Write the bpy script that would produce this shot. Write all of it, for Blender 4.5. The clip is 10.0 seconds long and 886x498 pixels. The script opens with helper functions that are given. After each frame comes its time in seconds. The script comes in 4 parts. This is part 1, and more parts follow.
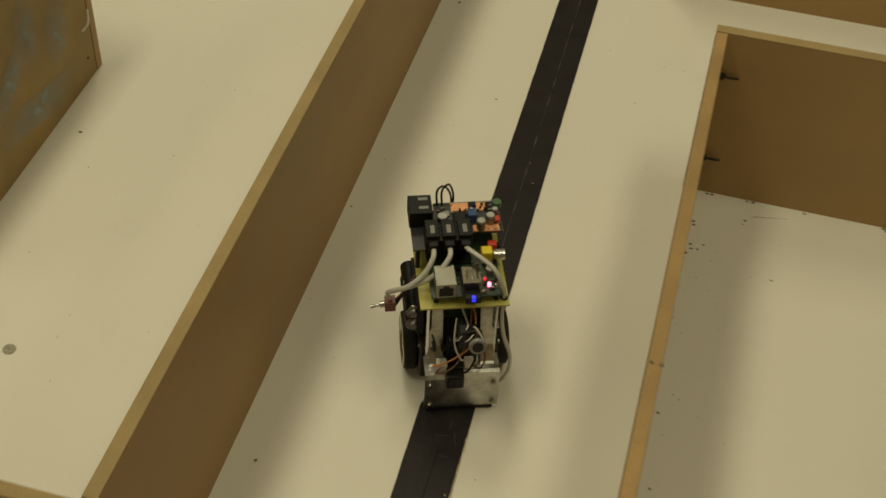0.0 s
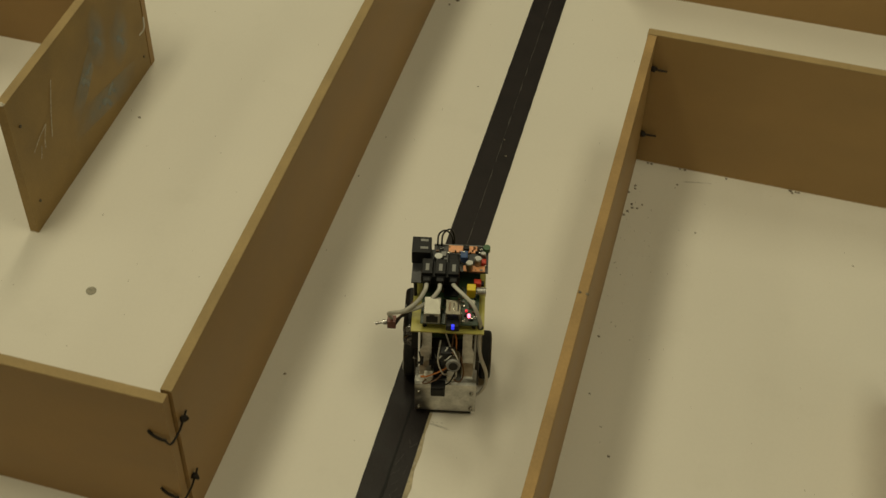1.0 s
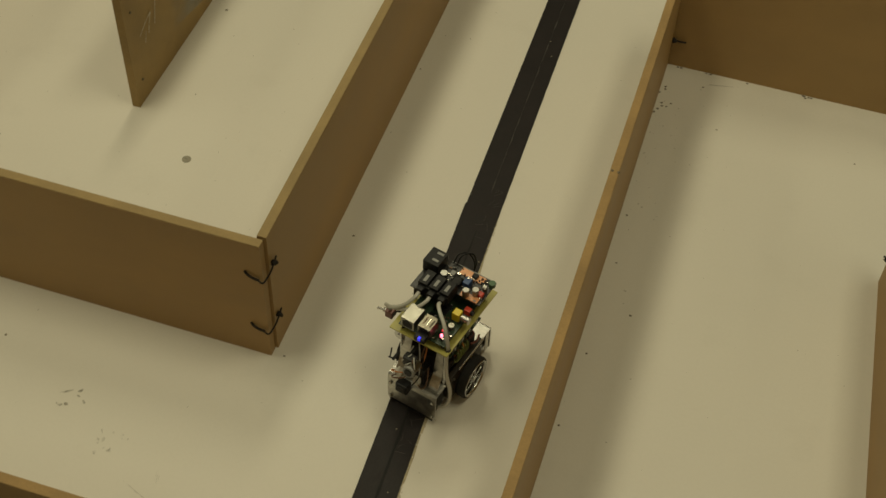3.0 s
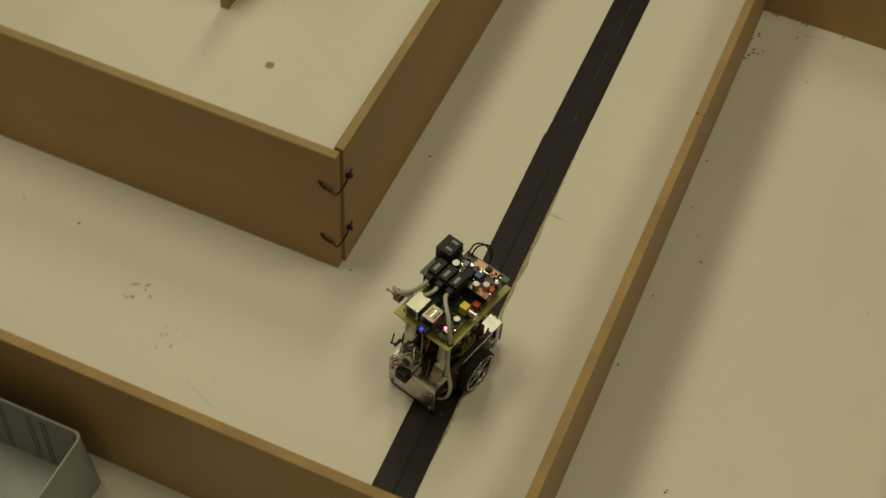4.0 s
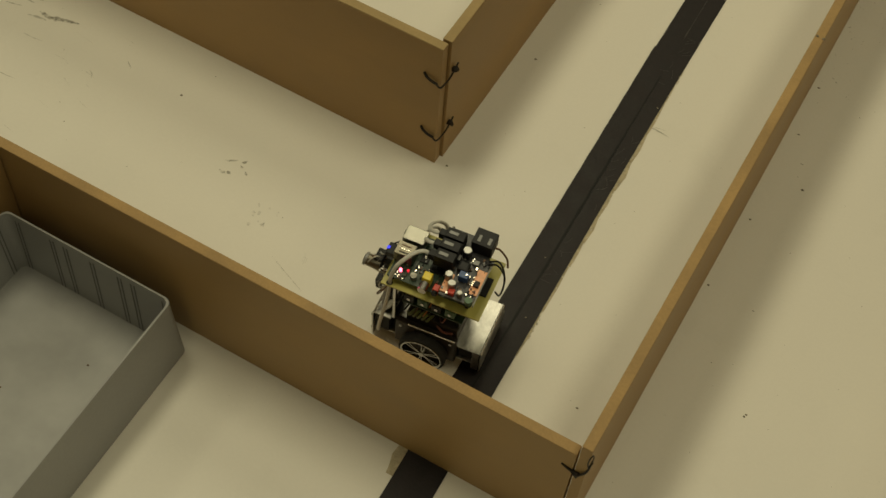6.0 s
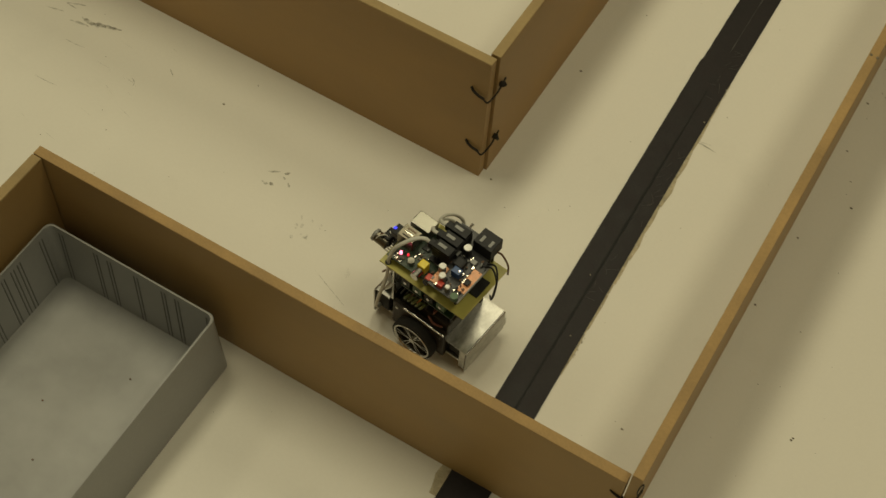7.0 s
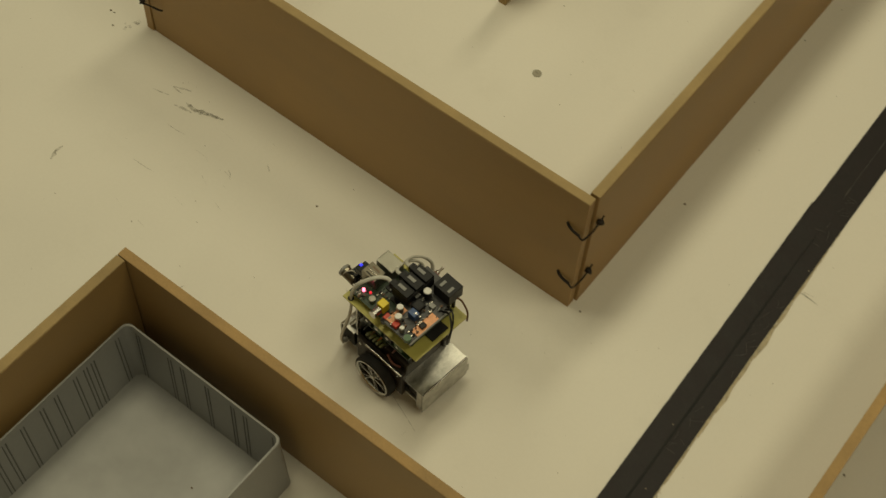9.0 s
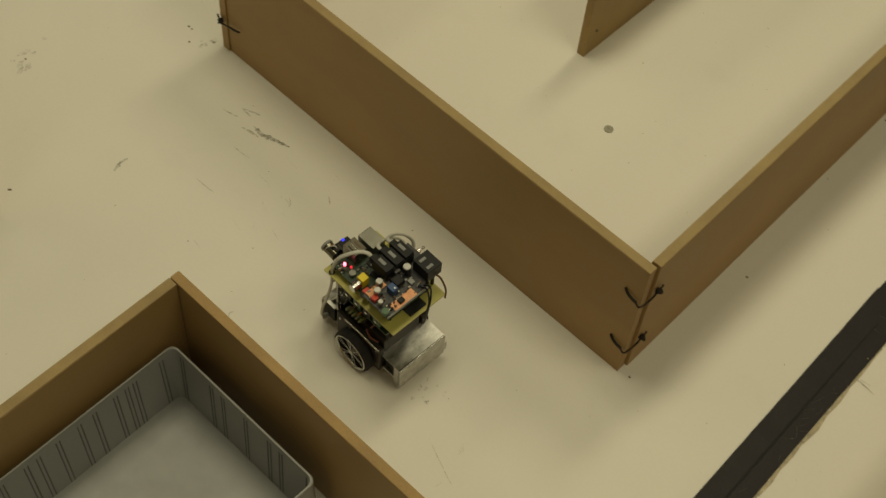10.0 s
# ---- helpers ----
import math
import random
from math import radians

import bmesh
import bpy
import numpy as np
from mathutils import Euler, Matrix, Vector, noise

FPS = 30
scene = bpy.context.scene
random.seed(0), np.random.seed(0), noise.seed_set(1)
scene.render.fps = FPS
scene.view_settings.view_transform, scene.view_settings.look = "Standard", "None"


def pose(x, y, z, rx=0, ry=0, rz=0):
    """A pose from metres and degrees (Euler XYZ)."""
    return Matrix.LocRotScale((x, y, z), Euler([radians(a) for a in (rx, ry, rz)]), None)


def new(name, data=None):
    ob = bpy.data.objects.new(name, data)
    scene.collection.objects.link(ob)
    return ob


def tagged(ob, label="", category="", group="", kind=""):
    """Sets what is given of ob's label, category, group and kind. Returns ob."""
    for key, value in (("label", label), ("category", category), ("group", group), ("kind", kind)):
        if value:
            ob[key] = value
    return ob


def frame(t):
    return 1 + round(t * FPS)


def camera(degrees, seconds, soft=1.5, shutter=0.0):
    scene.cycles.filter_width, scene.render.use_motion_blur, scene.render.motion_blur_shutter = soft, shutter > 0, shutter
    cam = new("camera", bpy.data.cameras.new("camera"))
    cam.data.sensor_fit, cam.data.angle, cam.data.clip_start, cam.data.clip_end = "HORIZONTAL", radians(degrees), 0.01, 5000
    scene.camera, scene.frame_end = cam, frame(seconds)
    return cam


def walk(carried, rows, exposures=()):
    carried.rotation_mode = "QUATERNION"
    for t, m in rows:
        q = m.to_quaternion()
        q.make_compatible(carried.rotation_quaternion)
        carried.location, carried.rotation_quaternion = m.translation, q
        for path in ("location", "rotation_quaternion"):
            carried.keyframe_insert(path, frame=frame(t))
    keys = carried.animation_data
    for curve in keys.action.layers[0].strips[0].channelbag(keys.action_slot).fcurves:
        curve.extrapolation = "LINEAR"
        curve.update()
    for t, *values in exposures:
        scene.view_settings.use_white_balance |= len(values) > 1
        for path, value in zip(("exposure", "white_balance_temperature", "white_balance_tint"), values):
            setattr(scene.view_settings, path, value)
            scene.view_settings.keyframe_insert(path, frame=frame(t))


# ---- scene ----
# ---- camera and its way ----
cam = camera(36.0, 10.0, soft=1.45, shutter=0.5)
PATH = [
    (0, pose(0.3049, -0.4070, 0.8936, 45.039, 0, 12.804) @ pose(0, 0, 0, 0, 0, 2.990)),
    (0.5, pose(0.3618, -0.5370, 1.0369, 44.261, 0, 13.374) @ pose(0, 0, 0, 0, 0, 2.421)),
    (1, pose(0.3927, -0.6171, 1.1129, 43.540, 0, 14.103) @ pose(0, 0, 0, 0, 0, 1.605)),
    (1.5, pose(0.3960, -0.6323, 1.1108, 42.303, 0, 14.408) @ pose(0, 0, 0, 0, 0, 1.791)),
    (2, pose(0.4326, -0.7475, 1.2269, 41.070, 0, 15.375) @ pose(0, 0, 0, 0, 0, 1.232)),
    (2.2, pose(0.4293, -0.7735, 1.2463, 40.672, 0, 15.197) @ pose(0, 0, 0, 0, 0, 1.638)),
    (3.3, pose(0.4153, -0.7966, 1.2397, 39.284, 0, 16.686) @ pose(0, 0, 0, 0, 0, 3.185)),
    (3.5, pose(0.4189, -0.7955, 1.2369, 38.579, 0, 17.991) @ pose(0, 0, 0, 0, 0, 3.280)),
    (4, pose(0.4094, -0.7983, 1.2342, 36.871, 0, 19.914) @ pose(0, 0, 0, 0, 0, 4.578)),
    (4.5, pose(0.4106, -0.8046, 1.2215, 35.468, 0, 22.021) @ pose(0, 0, 0, 0, 0, 5.179)),
    (5, pose(0.4110, -0.8085, 1.2192, 34.331, 0, 23.288) @ pose(0, 0, 0, 0, 0, 5.713)),
    (5.5, pose(0.3982, -0.8173, 1.2109, 33.723, 0, 23.565) @ pose(0, 0, 0, 0, 0, 5.969)),
    (5.7, pose(0.4026, -0.8172, 1.2124, 33.409, 0, 24.199) @ pose(0, 0, 0, 0, 0, 5.822)),
    (6.8, pose(0.3642, -0.8028, 1.2149, 32.653, 0, 25.842) @ pose(0, 0, 0, 0, 0, 5.627)),
    (7, pose(0.3574, -0.7990, 1.2183, 32.423, 0, 26.289) @ pose(0, 0, 0, 0, 0, 5.313)),
    (7.5, pose(0.3450, -0.7850, 1.2255, 32.955, 0, 27.435) @ pose(0, 0, 0, 0, 0, 4.483)),
    (8, pose(0.3304, -0.7679, 1.2344, 33.681, 0, 28.076) @ pose(0, 0, 0, 0, 0, 4.135)),
    (8.5, pose(0.3241, -0.7353, 1.2351, 33.506, 0, 30.823) @ pose(0, 0, 0, 0, 0, 4.267)),
    (8.7, pose(0.3345, -0.7219, 1.2427, 33.454, 0, 34.012) @ pose(0, 0, 0, 0, 0, 3.039)),
    (9, pose(0.3127, -0.7038, 1.2408, 33.383, 0, 34.358) @ pose(0, 0, 0, 0, 0, 4.135)),
    (9.5, pose(0.3006, -0.6926, 1.2412, 34.086, 0, 36.148) @ pose(0, 0, 0, 0, 0, 5.588)),
    (10, pose(0.2891, -0.6789, 1.2413, 34.047, 0, 38.586) @ pose(0, 0, 0, 0, 0, 6.171)),
]
walk(cam, PATH, [(0.0, 0.10), (0.5, 0.02), (1.5, -0.05), (3.5, -0.12), (4.5, -0.06), (5.5, 0.01), (7.0, 0.07), (8.0, 0.09), (9.0, 0.06), (10.0, 0.04)])

# ---- light: ceiling tubes of a workshop room, with added fill lamps ----
world = bpy.data.worlds.new("room_air")
scene.world = world
world.use_nodes = True
world.node_tree.nodes["Background"].inputs[0].default_value = (1.0, 0.9, 0.62, 1)
world.node_tree.nodes["Background"].inputs[1].default_value = 0.02
scene.view_settings.exposure = 0.0

CEILING = 2.75
# x, y, width, length, power: three bright fittings overhead, then three weaker added fill lamps further off
LAMPS = [(-0.72, 0.10, 0.42, 1.1, 15.0), (-0.55, 1.75, 0.42, 1.1, 15.5), (1.0, 0.30, 0.42, 1.1, 12.5), (-2.3, -0.5, 0.42, 2.0, 8.0), (2.5, -0.8, 0.42, 2.0, 5.5), (0.2, -2.3, 0.42, 1.2, 4.5)]
for lx, ly, wide, long, power in LAMPS:
    lamp = bpy.data.lights.new("tube_and_fill_lamp", "AREA")
    lamp.shape, lamp.size, lamp.size_y = "RECTANGLE", wide, long
    lamp.energy, lamp.color = power, (1.0, 0.915, 0.595)
    new("tube_and_fill_lamp", lamp).matrix_world = pose(lx, ly, CEILING - 0.08)


# ---- helpers for meshes ----
def part(name, bm, material, parent=None, label="", smooth=False):
    me = bpy.data.meshes.new(name)
    if smooth:
        for fc in bm.faces:
            fc.smooth = True
    bm.to_mesh(me)
    bm.free()
    me.materials.append(material)
    ob = new(name, me)
    if parent is not None:
        ob.parent = parent
    if label:
        ob["label"] = label
    return ob


def box(bm, x0, x1, y0, y1, z0, z1, bev=0.0):
    r = bmesh.ops.create_cube(bm, size=1.0)
    m = Matrix.Translation(((x0 + x1) / 2, (y0 + y1) / 2, (z0 + z1) / 2)) @ Matrix.Diagonal((x1 - x0, y1 - y0, z1 - z0, 1))
    bmesh.ops.transform(bm, matrix=m, verts=r["verts"])
    if bev:
        es = list({e for v in r["verts"] for e in v.link_edges})
        bmesh.ops.bevel(bm, geom=es, offset=bev, segments=2, affect="EDGES", profile=0.6)
    return r


def one_box(x0, x1, y0, y1, z0, z1, bev=0.0):
    bm = bmesh.new()
    box(bm, x0, x1, y0, y1, z0, z1, bev)
    return bm


def rod(bm, a, b, r0, r1=None, seg=16, cap=True):
    a, b = Vector(a), Vector(b)
    d = b - a
    m = Matrix.Translation((a + b) / 2) @ d.to_track_quat("Z", "Y").to_matrix().to_4x4()
    return bmesh.ops.create_cone(bm, cap_ends=cap, segments=seg, radius1=r0, radius2=r0 if r1 is None else r1, depth=d.length, matrix=m)


def smooth_line(pts, n=6):
    """A Catmull-Rom line through the points."""
    p = [Vector(q) for q in pts]
    p = [p[0] * 2 - p[1]] + p + [p[-1] * 2 - p[-2]]
    out = []
    for i in range(1, len(p) - 2):
        for k in range(n):
            t = k / n
            a, b, c, d = p[i - 1:i + 3]
            out.append(0.5 * (2 * b + (c - a) * t + (2 * a - 5 * b + 4 * c - d) * t * t + (3 * b - a - 3 * c + d) * t ** 3))
    return out + [p[-2]]


def tube(bm, pts, r, seg=8, flat=1.0, n=6):
    """A cable swept along a smooth line; flat < 1 makes a ribbon."""
    line = smooth_line(pts, n)
    rings, up = [], Vector((0, 0, 1))
    for i, q in enumerate(line):
        d = (line[min(i + 1, len(line) - 1)] - line[max(i - 1, 0)]).normalized()
        s = d.cross(up)
        s = s.normalized() if s.length > 0.05 else Vector((1, 0, 0))
        u = s.cross(d)
        up = u
        rings.append([bm.verts.new(q + s * (r * math.cos(2 * math.pi * k / seg)) + u * (r * flat * math.sin(2 * math.pi * k / seg))) for k in range(seg)])
    for a, b in zip(rings, rings[1:]):
        for k in range(seg):
            bm.faces.new((a[k], a[(k + 1) % seg], b[(k + 1) % seg], b[k]))
    bm.faces.new(rings[0][::-1])
    bm.faces.new(rings[-1])
    return bm


def blob(bm, c, r, squash=(1, 1, 1), rough=0.25, sub=2, seed=0):
    v = bmesh.ops.create_icosphere(bm, subdivisions=sub, radius=1.0)["verts"]
    for q in v:
        k = 1 + rough * noise.noise(q.co * 2.3 + Vector((seed, 0, 0)))
        q.co = Vector((q.co.x * squash[0], q.co.y * squash[1], q.co.z * squash[2])) * (k * r) + Vector(c)


# ---- materials ----
def mat(name, colour, rough=0.5, metal=0.0, vary=0.15, scale=60.0, fine=900.0, bump=0.15, rough_vary=0.1, alpha=None, emit=None, stretch=None, random_piece=0.0):
    m = bpy.data.materials.new(name)
    m.use_nodes = True
    nt = m.node_tree
    b = nt.nodes["Principled BSDF"]
    tc = nt.nodes.new("ShaderNodeTexCoord")
    src = tc.outputs["Object"]
    if stretch:
        mp = nt.nodes.new("ShaderNodeMapping")
        mp.inputs["Scale"].default_value = stretch
        nt.links.new(src, mp.inputs["Vector"])
        src = mp.outputs["Vector"]
    n1, n2 = nt.nodes.new("ShaderNodeTexNoise"), nt.nodes.new("ShaderNodeTexNoise")
    for n, s, d in ((n1, scale, 4.0), (n2, fine, 3.0)):
        n.inputs["Scale"].default_value, n.inputs["Detail"].default_value = s, d
        nt.links.new(src, n.inputs["Vector"])
    add = nt.nodes.new("ShaderNodeMath")
    add.operation = "MULTIPLY_ADD"
    nt.links.new(n2.outputs["Fac"], add.inputs[0])
    add.inputs[1].default_value = 0.45
    nt.links.new(n1.outputs["Fac"], add.inputs[2])
    rng = nt.nodes.new("ShaderNodeMapRange")
    rng.inputs["From Min"].default_value, rng.inputs["From Max"].default_value = 0.45, 1.0
    rng.inputs["To Min"].default_value, rng.inputs["To Max"].default_value = 1 - vary, 1 + vary
    nt.links.new(add.outputs[0], rng.inputs["Value"])
    mul = nt.nodes.new("ShaderNodeVectorMath")
    mul.operation = "SCALE"
    mul.inputs[0].default_value = colour
    nt.links.new(rng.outputs[0], mul.inputs["Scale"])
    nt.links.new(mul.outputs[0], b.inputs["Base Color"])
    r2 = nt.nodes.new("ShaderNodeMapRange")
    r2.inputs["To Min"].default_value, r2.inputs["To Max"].default_value = max(rough - rough_vary, 0.02), min(rough + rough_vary, 1)
    nt.links.new(n1.outputs["Fac"], r2.inputs["Value"])
    nt.links.new(r2.outputs[0], b.inputs["Roughness"])
    b.inputs["Metallic"].default_value = metal
    if bump:
        bp = nt.nodes.new("ShaderNodeBump")
        bp.inputs["Strength"].default_value, bp.inputs["Distance"].default_value = bump, 0.0006
        nt.links.new(n2.outputs["Fac"], bp.inputs["Height"])
        nt.links.new(bp.outputs[0], b.inputs["Normal"])
    if emit:
        b.inputs["Emission Color"].default_value, b.inputs["Emission Strength"].default_value = (*emit[0], 1), emit[1]
    if alpha:
        a = nt.nodes.new("ShaderNodeMapRange")
        a.inputs["From Min"].default_value, a.inputs["From Max"].default_value = alpha
        nt.links.new(add.outputs[0], a.inputs["Value"])
        nt.links.new(a.outputs[0], b.inputs["Alpha"])
    return m


def floor_paint():
    """Worn white paint: broad faint yellowing, grey rubbed patches, fine grain."""
    m = mat("white_floor_paint", (0.76, 0.73, 0.66), 0.5, vary=0.03, scale=3.0, fine=260.0, bump=0.05, rough_vary=0.1)
    nt = m.node_tree
    b = nt.nodes["Principled BSDF"]
    base = b.inputs["Base Color"].links[0].from_socket
    tc = nt.nodes.new("ShaderNodeTexCoord")
    n = nt.nodes.new("ShaderNodeTexNoise")
    n.inputs["Scale"].default_value, n.inputs["Detail"].default_value, n.inputs["Roughness"].default_value = 9.0, 8.0, 0.65
    nt.links.new(tc.outputs["Object"], n.inputs["Vector"])
    rg = nt.nodes.new("ShaderNodeMapRange")
    rg.inputs["From Min"].default_value, rg.inputs["From Max"].default_value = 0.56, 0.8
    rg.inputs["To Max"].default_value = 0.22
    nt.links.new(n.outputs["Fac"], rg.inputs["Value"])
    mix = nt.nodes.new("ShaderNodeMix")
    mix.data_type = "RGBA"
    nt.links.new(rg.outputs[0], mix.inputs[0])
    nt.links.new(base, mix.inputs[6])
    mix.inputs[7].default_value = (0.55, 0.52, 0.45, 1)
    nt.links.new(mix.outputs[2], b.inputs["Base Color"])
    return m


FLOOR = floor_paint()
MDF = mat("fibreboard", (0.380, 0.240, 0.092), 0.55, vary=0.10, scale=7.0, fine=700.0, bump=0.12, stretch=(1, 1, 2.2))
MDF_STAINED = mat("stained_fibreboard", (0.325, 0.220, 0.078), 0.6, vary=0.26, scale=13.0, fine=500.0, bump=0.15)
MDF_BROWN_EDGE = mat("fibreboard_handled_edge", (0.365, 0.232, 0.092), 0.7, vary=0.22, scale=18.0, fine=420.0, bump=0.3)
MDF_EDGE = mat("fibreboard_sawn_edge", (0.345, 0.245, 0.112), 0.8, vary=0.16, scale=25.0, fine=500.0, bump=0.35)
# unseen walls and ceiling, greyed to limit how much light they bounce
PLASTER = mat("bounce_wall_grey", (0.34, 0.33, 0.30), 0.9, vary=0.05, scale=2.0, fine=80.0)
CEIL = mat("bounce_ceiling_grey", (0.45, 0.44, 0.41), 0.9, vary=0.04, scale=2.0, fine=80.0)
TAPE = mat("black_vinyl_tape", (0.016, 0.0125, 0.0135), 0.5, vary=0.35, scale=45.0, fine=400.0, bump=0.3, rough_vary=0.15)
TAPE_FOLD = mat("black_tape_fold", (0.008, 0.008, 0.008), 0.6, vary=0.3)
GLUE = mat("dirty_tape_glue", (0.42, 0.36, 0.24), 0.6, vary=0.35, scale=120.0, fine=900.0, bump=0.4)
DIRT = mat("dark_dirt", (0.17, 0.14, 0.10), 0.9, vary=0.4, scale=300.0)
SCUFF = mat("grey_rubber_scuff", (0.16, 0.15, 0.125), 0.8, vary=0.3, scale=220.0, fine=900.0, alpha=(0.60, 1.7))
COIN = mat("grey_filled_plug", (0.30, 0.28, 0.22), 0.6, vary=0.3, scale=300.0)
WIRE = mat("black_wire", (0.022, 0.017, 0.013), 0.5, vary=0.3, scale=300.0)
BIN = mat("grey_bin_plastic", (0.305, 0.305, 0.30), 0.42, vary=0.08, scale=8.0, fine=300.0, bump=0.05)
# same plastic, paler and mottled: overhead light and cloudy reflections put into the colour
BIN_FLOOR = mat("lit_cloudy_bin_bottom", (0.355, 0.355, 0.35), 0.34, vary=0.12, scale=16.0, fine=60.0, bump=0.03)
# bin plastic darkened: the shade along the slots is put into the colour
BIN_RIB = mat("shaded_bin_slot", (0.15, 0.15, 0.145), 0.6)
MARK = mat("grey_rubbed_mark", (0.20, 0.185, 0.14), 0.85, vary=0.3, scale=190.0, fine=600.0, alpha=(0.50, 1.30))
CHALK_W = mat("white_chalk", (0.64, 0.60, 0.50), 0.95, vary=0.2, scale=400.0, alpha=(0.30, 0.85))
CHALK_B = mat("blue_chalk", (0.38, 0.45, 0.47), 0.95, vary=0.2, scale=60.0)
nt = CHALK_B.node_tree
tc, mp, gr = nt.nodes.new("ShaderNodeTexCoord"), nt.nodes.new("ShaderNodeMapping"), nt.nodes.new("ShaderNodeTexGradient")
gr.gradient_type = "SPHERICAL"
mp.inputs["Location"].default_value, mp.inputs["Scale"].default_value = (0, -1, -1), (0, 2, 2)
nz, mu = nt.nodes.new("ShaderNodeTexNoise"), nt.nodes.new("ShaderNodeMath")
nz.inputs["Scale"].default_value, nz.inputs["Detail"].default_value = 90.0, 4.0
mu.operation = "MULTIPLY"
nt.links.new(tc.outputs["Generated"], mp.inputs["Vector"])
nt.links.new(mp.outputs[0], gr.inputs["Vector"])
nt.links.new(tc.outputs["Object"], nz.inputs["Vector"])
nt.links.new(gr.outputs["Fac"], mu.inputs[0])
nt.links.new(nz.outputs["Fac"], mu.inputs[1])
nt.links.new(mu.outputs[0], nt.nodes["Principled BSDF"].inputs["Alpha"])
CREASE = mat("worn_grey_crease", (0.075, 0.068, 0.06), 0.6, vary=0.4, scale=150.0)
ALU = mat("brushed_aluminium", (0.50, 0.49, 0.46), 0.37, metal=1.0, vary=0.34, scale=90.0, fine=260.0, bump=0.22, rough_vary=0.2, stretch=(1, 1.6, 1))
STEEL = mat("bright_steel", (0.60, 0.59, 0.57), 0.25, metal=1.0, vary=0.08)
NICKEL = mat("nickel_can", (0.29, 0.28, 0.24), 0.32, metal=0.9, vary=0.08, scale=120.0)
SOLDER = mat("solder_and_pins", (0.60, 0.57, 0.50), 0.2, metal=1.0, vary=0.1)
USB_CAN = mat("dull_socket_can", (0.17, 0.155, 0.12), 0.3, metal=0.95, vary=0.12, scale=200.0)
CHROME = mat("chromed_rim", (0.52, 0.52, 0.50), 0.2, metal=1.0, vary=0.05)
RUBBER = mat("tyre_rubber", (0.022, 0.021, 0.020), 0.75, vary=0.25, scale=200.0)
BLACK = mat("black_plastic", (0.010, 0.010, 0.011), 0.42, vary=0.2, scale=150.0)
BLACK_MATT = mat("matt_black_plastic", (0.02, 0.02, 0.02), 0.65, vary=0.2, scale=150.0)
DARK = mat("dark_gearbox_plastic", (0.035, 0.028, 0.022), 0.45, vary=0.25, scale=120.0)
PCB = mat("bare_yellow_board", (0.44, 0.40, 0.10), 0.4, vary=0.10, scale=60.0, fine=900.0, bump=0.05)
PCB_GREEN = mat("green_circuit_board", (0.018, 0.04, 0.02), 0.35, vary=0.35, scale=500.0, fine=1800.0)
PCB_DARK = mat("dark_circuit_board", (0.03, 0.03, 0.032), 0.35, vary=0.4, scale=500.0, fine=1800.0)
COPPER = mat("copper_board", (0.78, 0.36, 0.17), 0.30, vary=0.22, scale=160.0)
GREY_CABLE = mat("grey_cable", (0.52, 0.51, 0.46), 0.45, vary=0.08, scale=200.0)
WHITE_PLUG = mat("white_plug", (0.66, 0.63, 0.55), 0.45, vary=0.08, scale=200.0)
PALE_SLOT = mat("pale_print", (0.23, 0.23, 0.22), 0.35, vary=0.1)
YELLOW = mat("yellow_plastic", (0.78, 0.60, 0.02), 0.35, vary=0.08)
RED = mat("red_plastic", (0.55, 0.05, 0.025), 0.35, vary=0.1)
BROWN_RED = mat("red_brown_plastic", (0.16, 0.05, 0.035), 0.4, vary=0.15)
ORANGE_W = mat("orange_wire", (0.55, 0.20, 0.05), 0.5, vary=0.1)
BROWN_W = mat("brown_wire", (0.14, 0.075, 0.04), 0.5, vary=0.1)
BLUE = mat("blue_component", (0.025, 0.07, 0.20), 0.35, vary=0.1)
GREEN_W = mat("olive_green_wire", (0.10, 0.12, 0.03), 0.45, vary=0.2, scale=200.0)
GREEN_C = mat("green_component", (0.06, 0.13, 0.06), 0.4, vary=0.15)
CAP_TOP = mat("capacitor_top", (0.40, 0.395, 0.37), 0.36, metal=0.7, vary=0.1)
LED_RED = mat("red_lamp", (0.9, 0.3, 0.35), 0.3, emit=((1.0, 0.16, 0.24), 4.0))
LED_RED_DIM = mat("red_lamp_dim", (0.6, 0.02, 0.03), 0.3, emit=((1.0, 0.03, 0.05), 0.7))
LED_BLUE = mat("blue_lamp", (0.05, 0.06, 0.9), 0.3, emit=((0.02, 0.03, 1.0), 0.9))
TRANSLUCENT = mat("milky_lens", (0.62, 0.60, 0.54), 0.3, vary=0.1)

for m_ in (TAPE, TAPE_FOLD, WIRE, BLACK, BLACK_MATT, RUBBER, DARK):
    m_.node_tree.nodes["Principled BSDF"].inputs["Specular IOR Level"].default_value = 0.25

# ---- the room: floor, and unseen walls and ceiling added to bounce light ----
tagged(part("floor", one_box(-3.2, 3.2, -3.0, 3.4, -0.02, 0.0), FLOOR), "white-painted board floor, scuffed and speckled with dirt", "floor", kind="structure")
for nm, b in (("unseen_wall_north", (-3.3, 3.3, 3.4, 3.5)), ("unseen_wall_south", (-3.3, 3.3, -3.1, -3.0)), ("unseen_wall_east", (3.2, 3.3, -3.0, 3.4)), ("unseen_wall_west", (-3.3, -3.2, -3.0, 3.4))):
    tagged(part(nm, one_box(*b, -0.02, CEILING), PLASTER), "unseen room wall added for bounced light", "wall", kind="structure")
tagged(part("ceiling", one_box(-3.3, 3.3, -3.1, 3.5, CEILING, CEILING + 0.1), CEIL), "unseen grey ceiling added for bounced light", "ceiling", kind="structure")

# ---- maze walls ----
H = 0.187


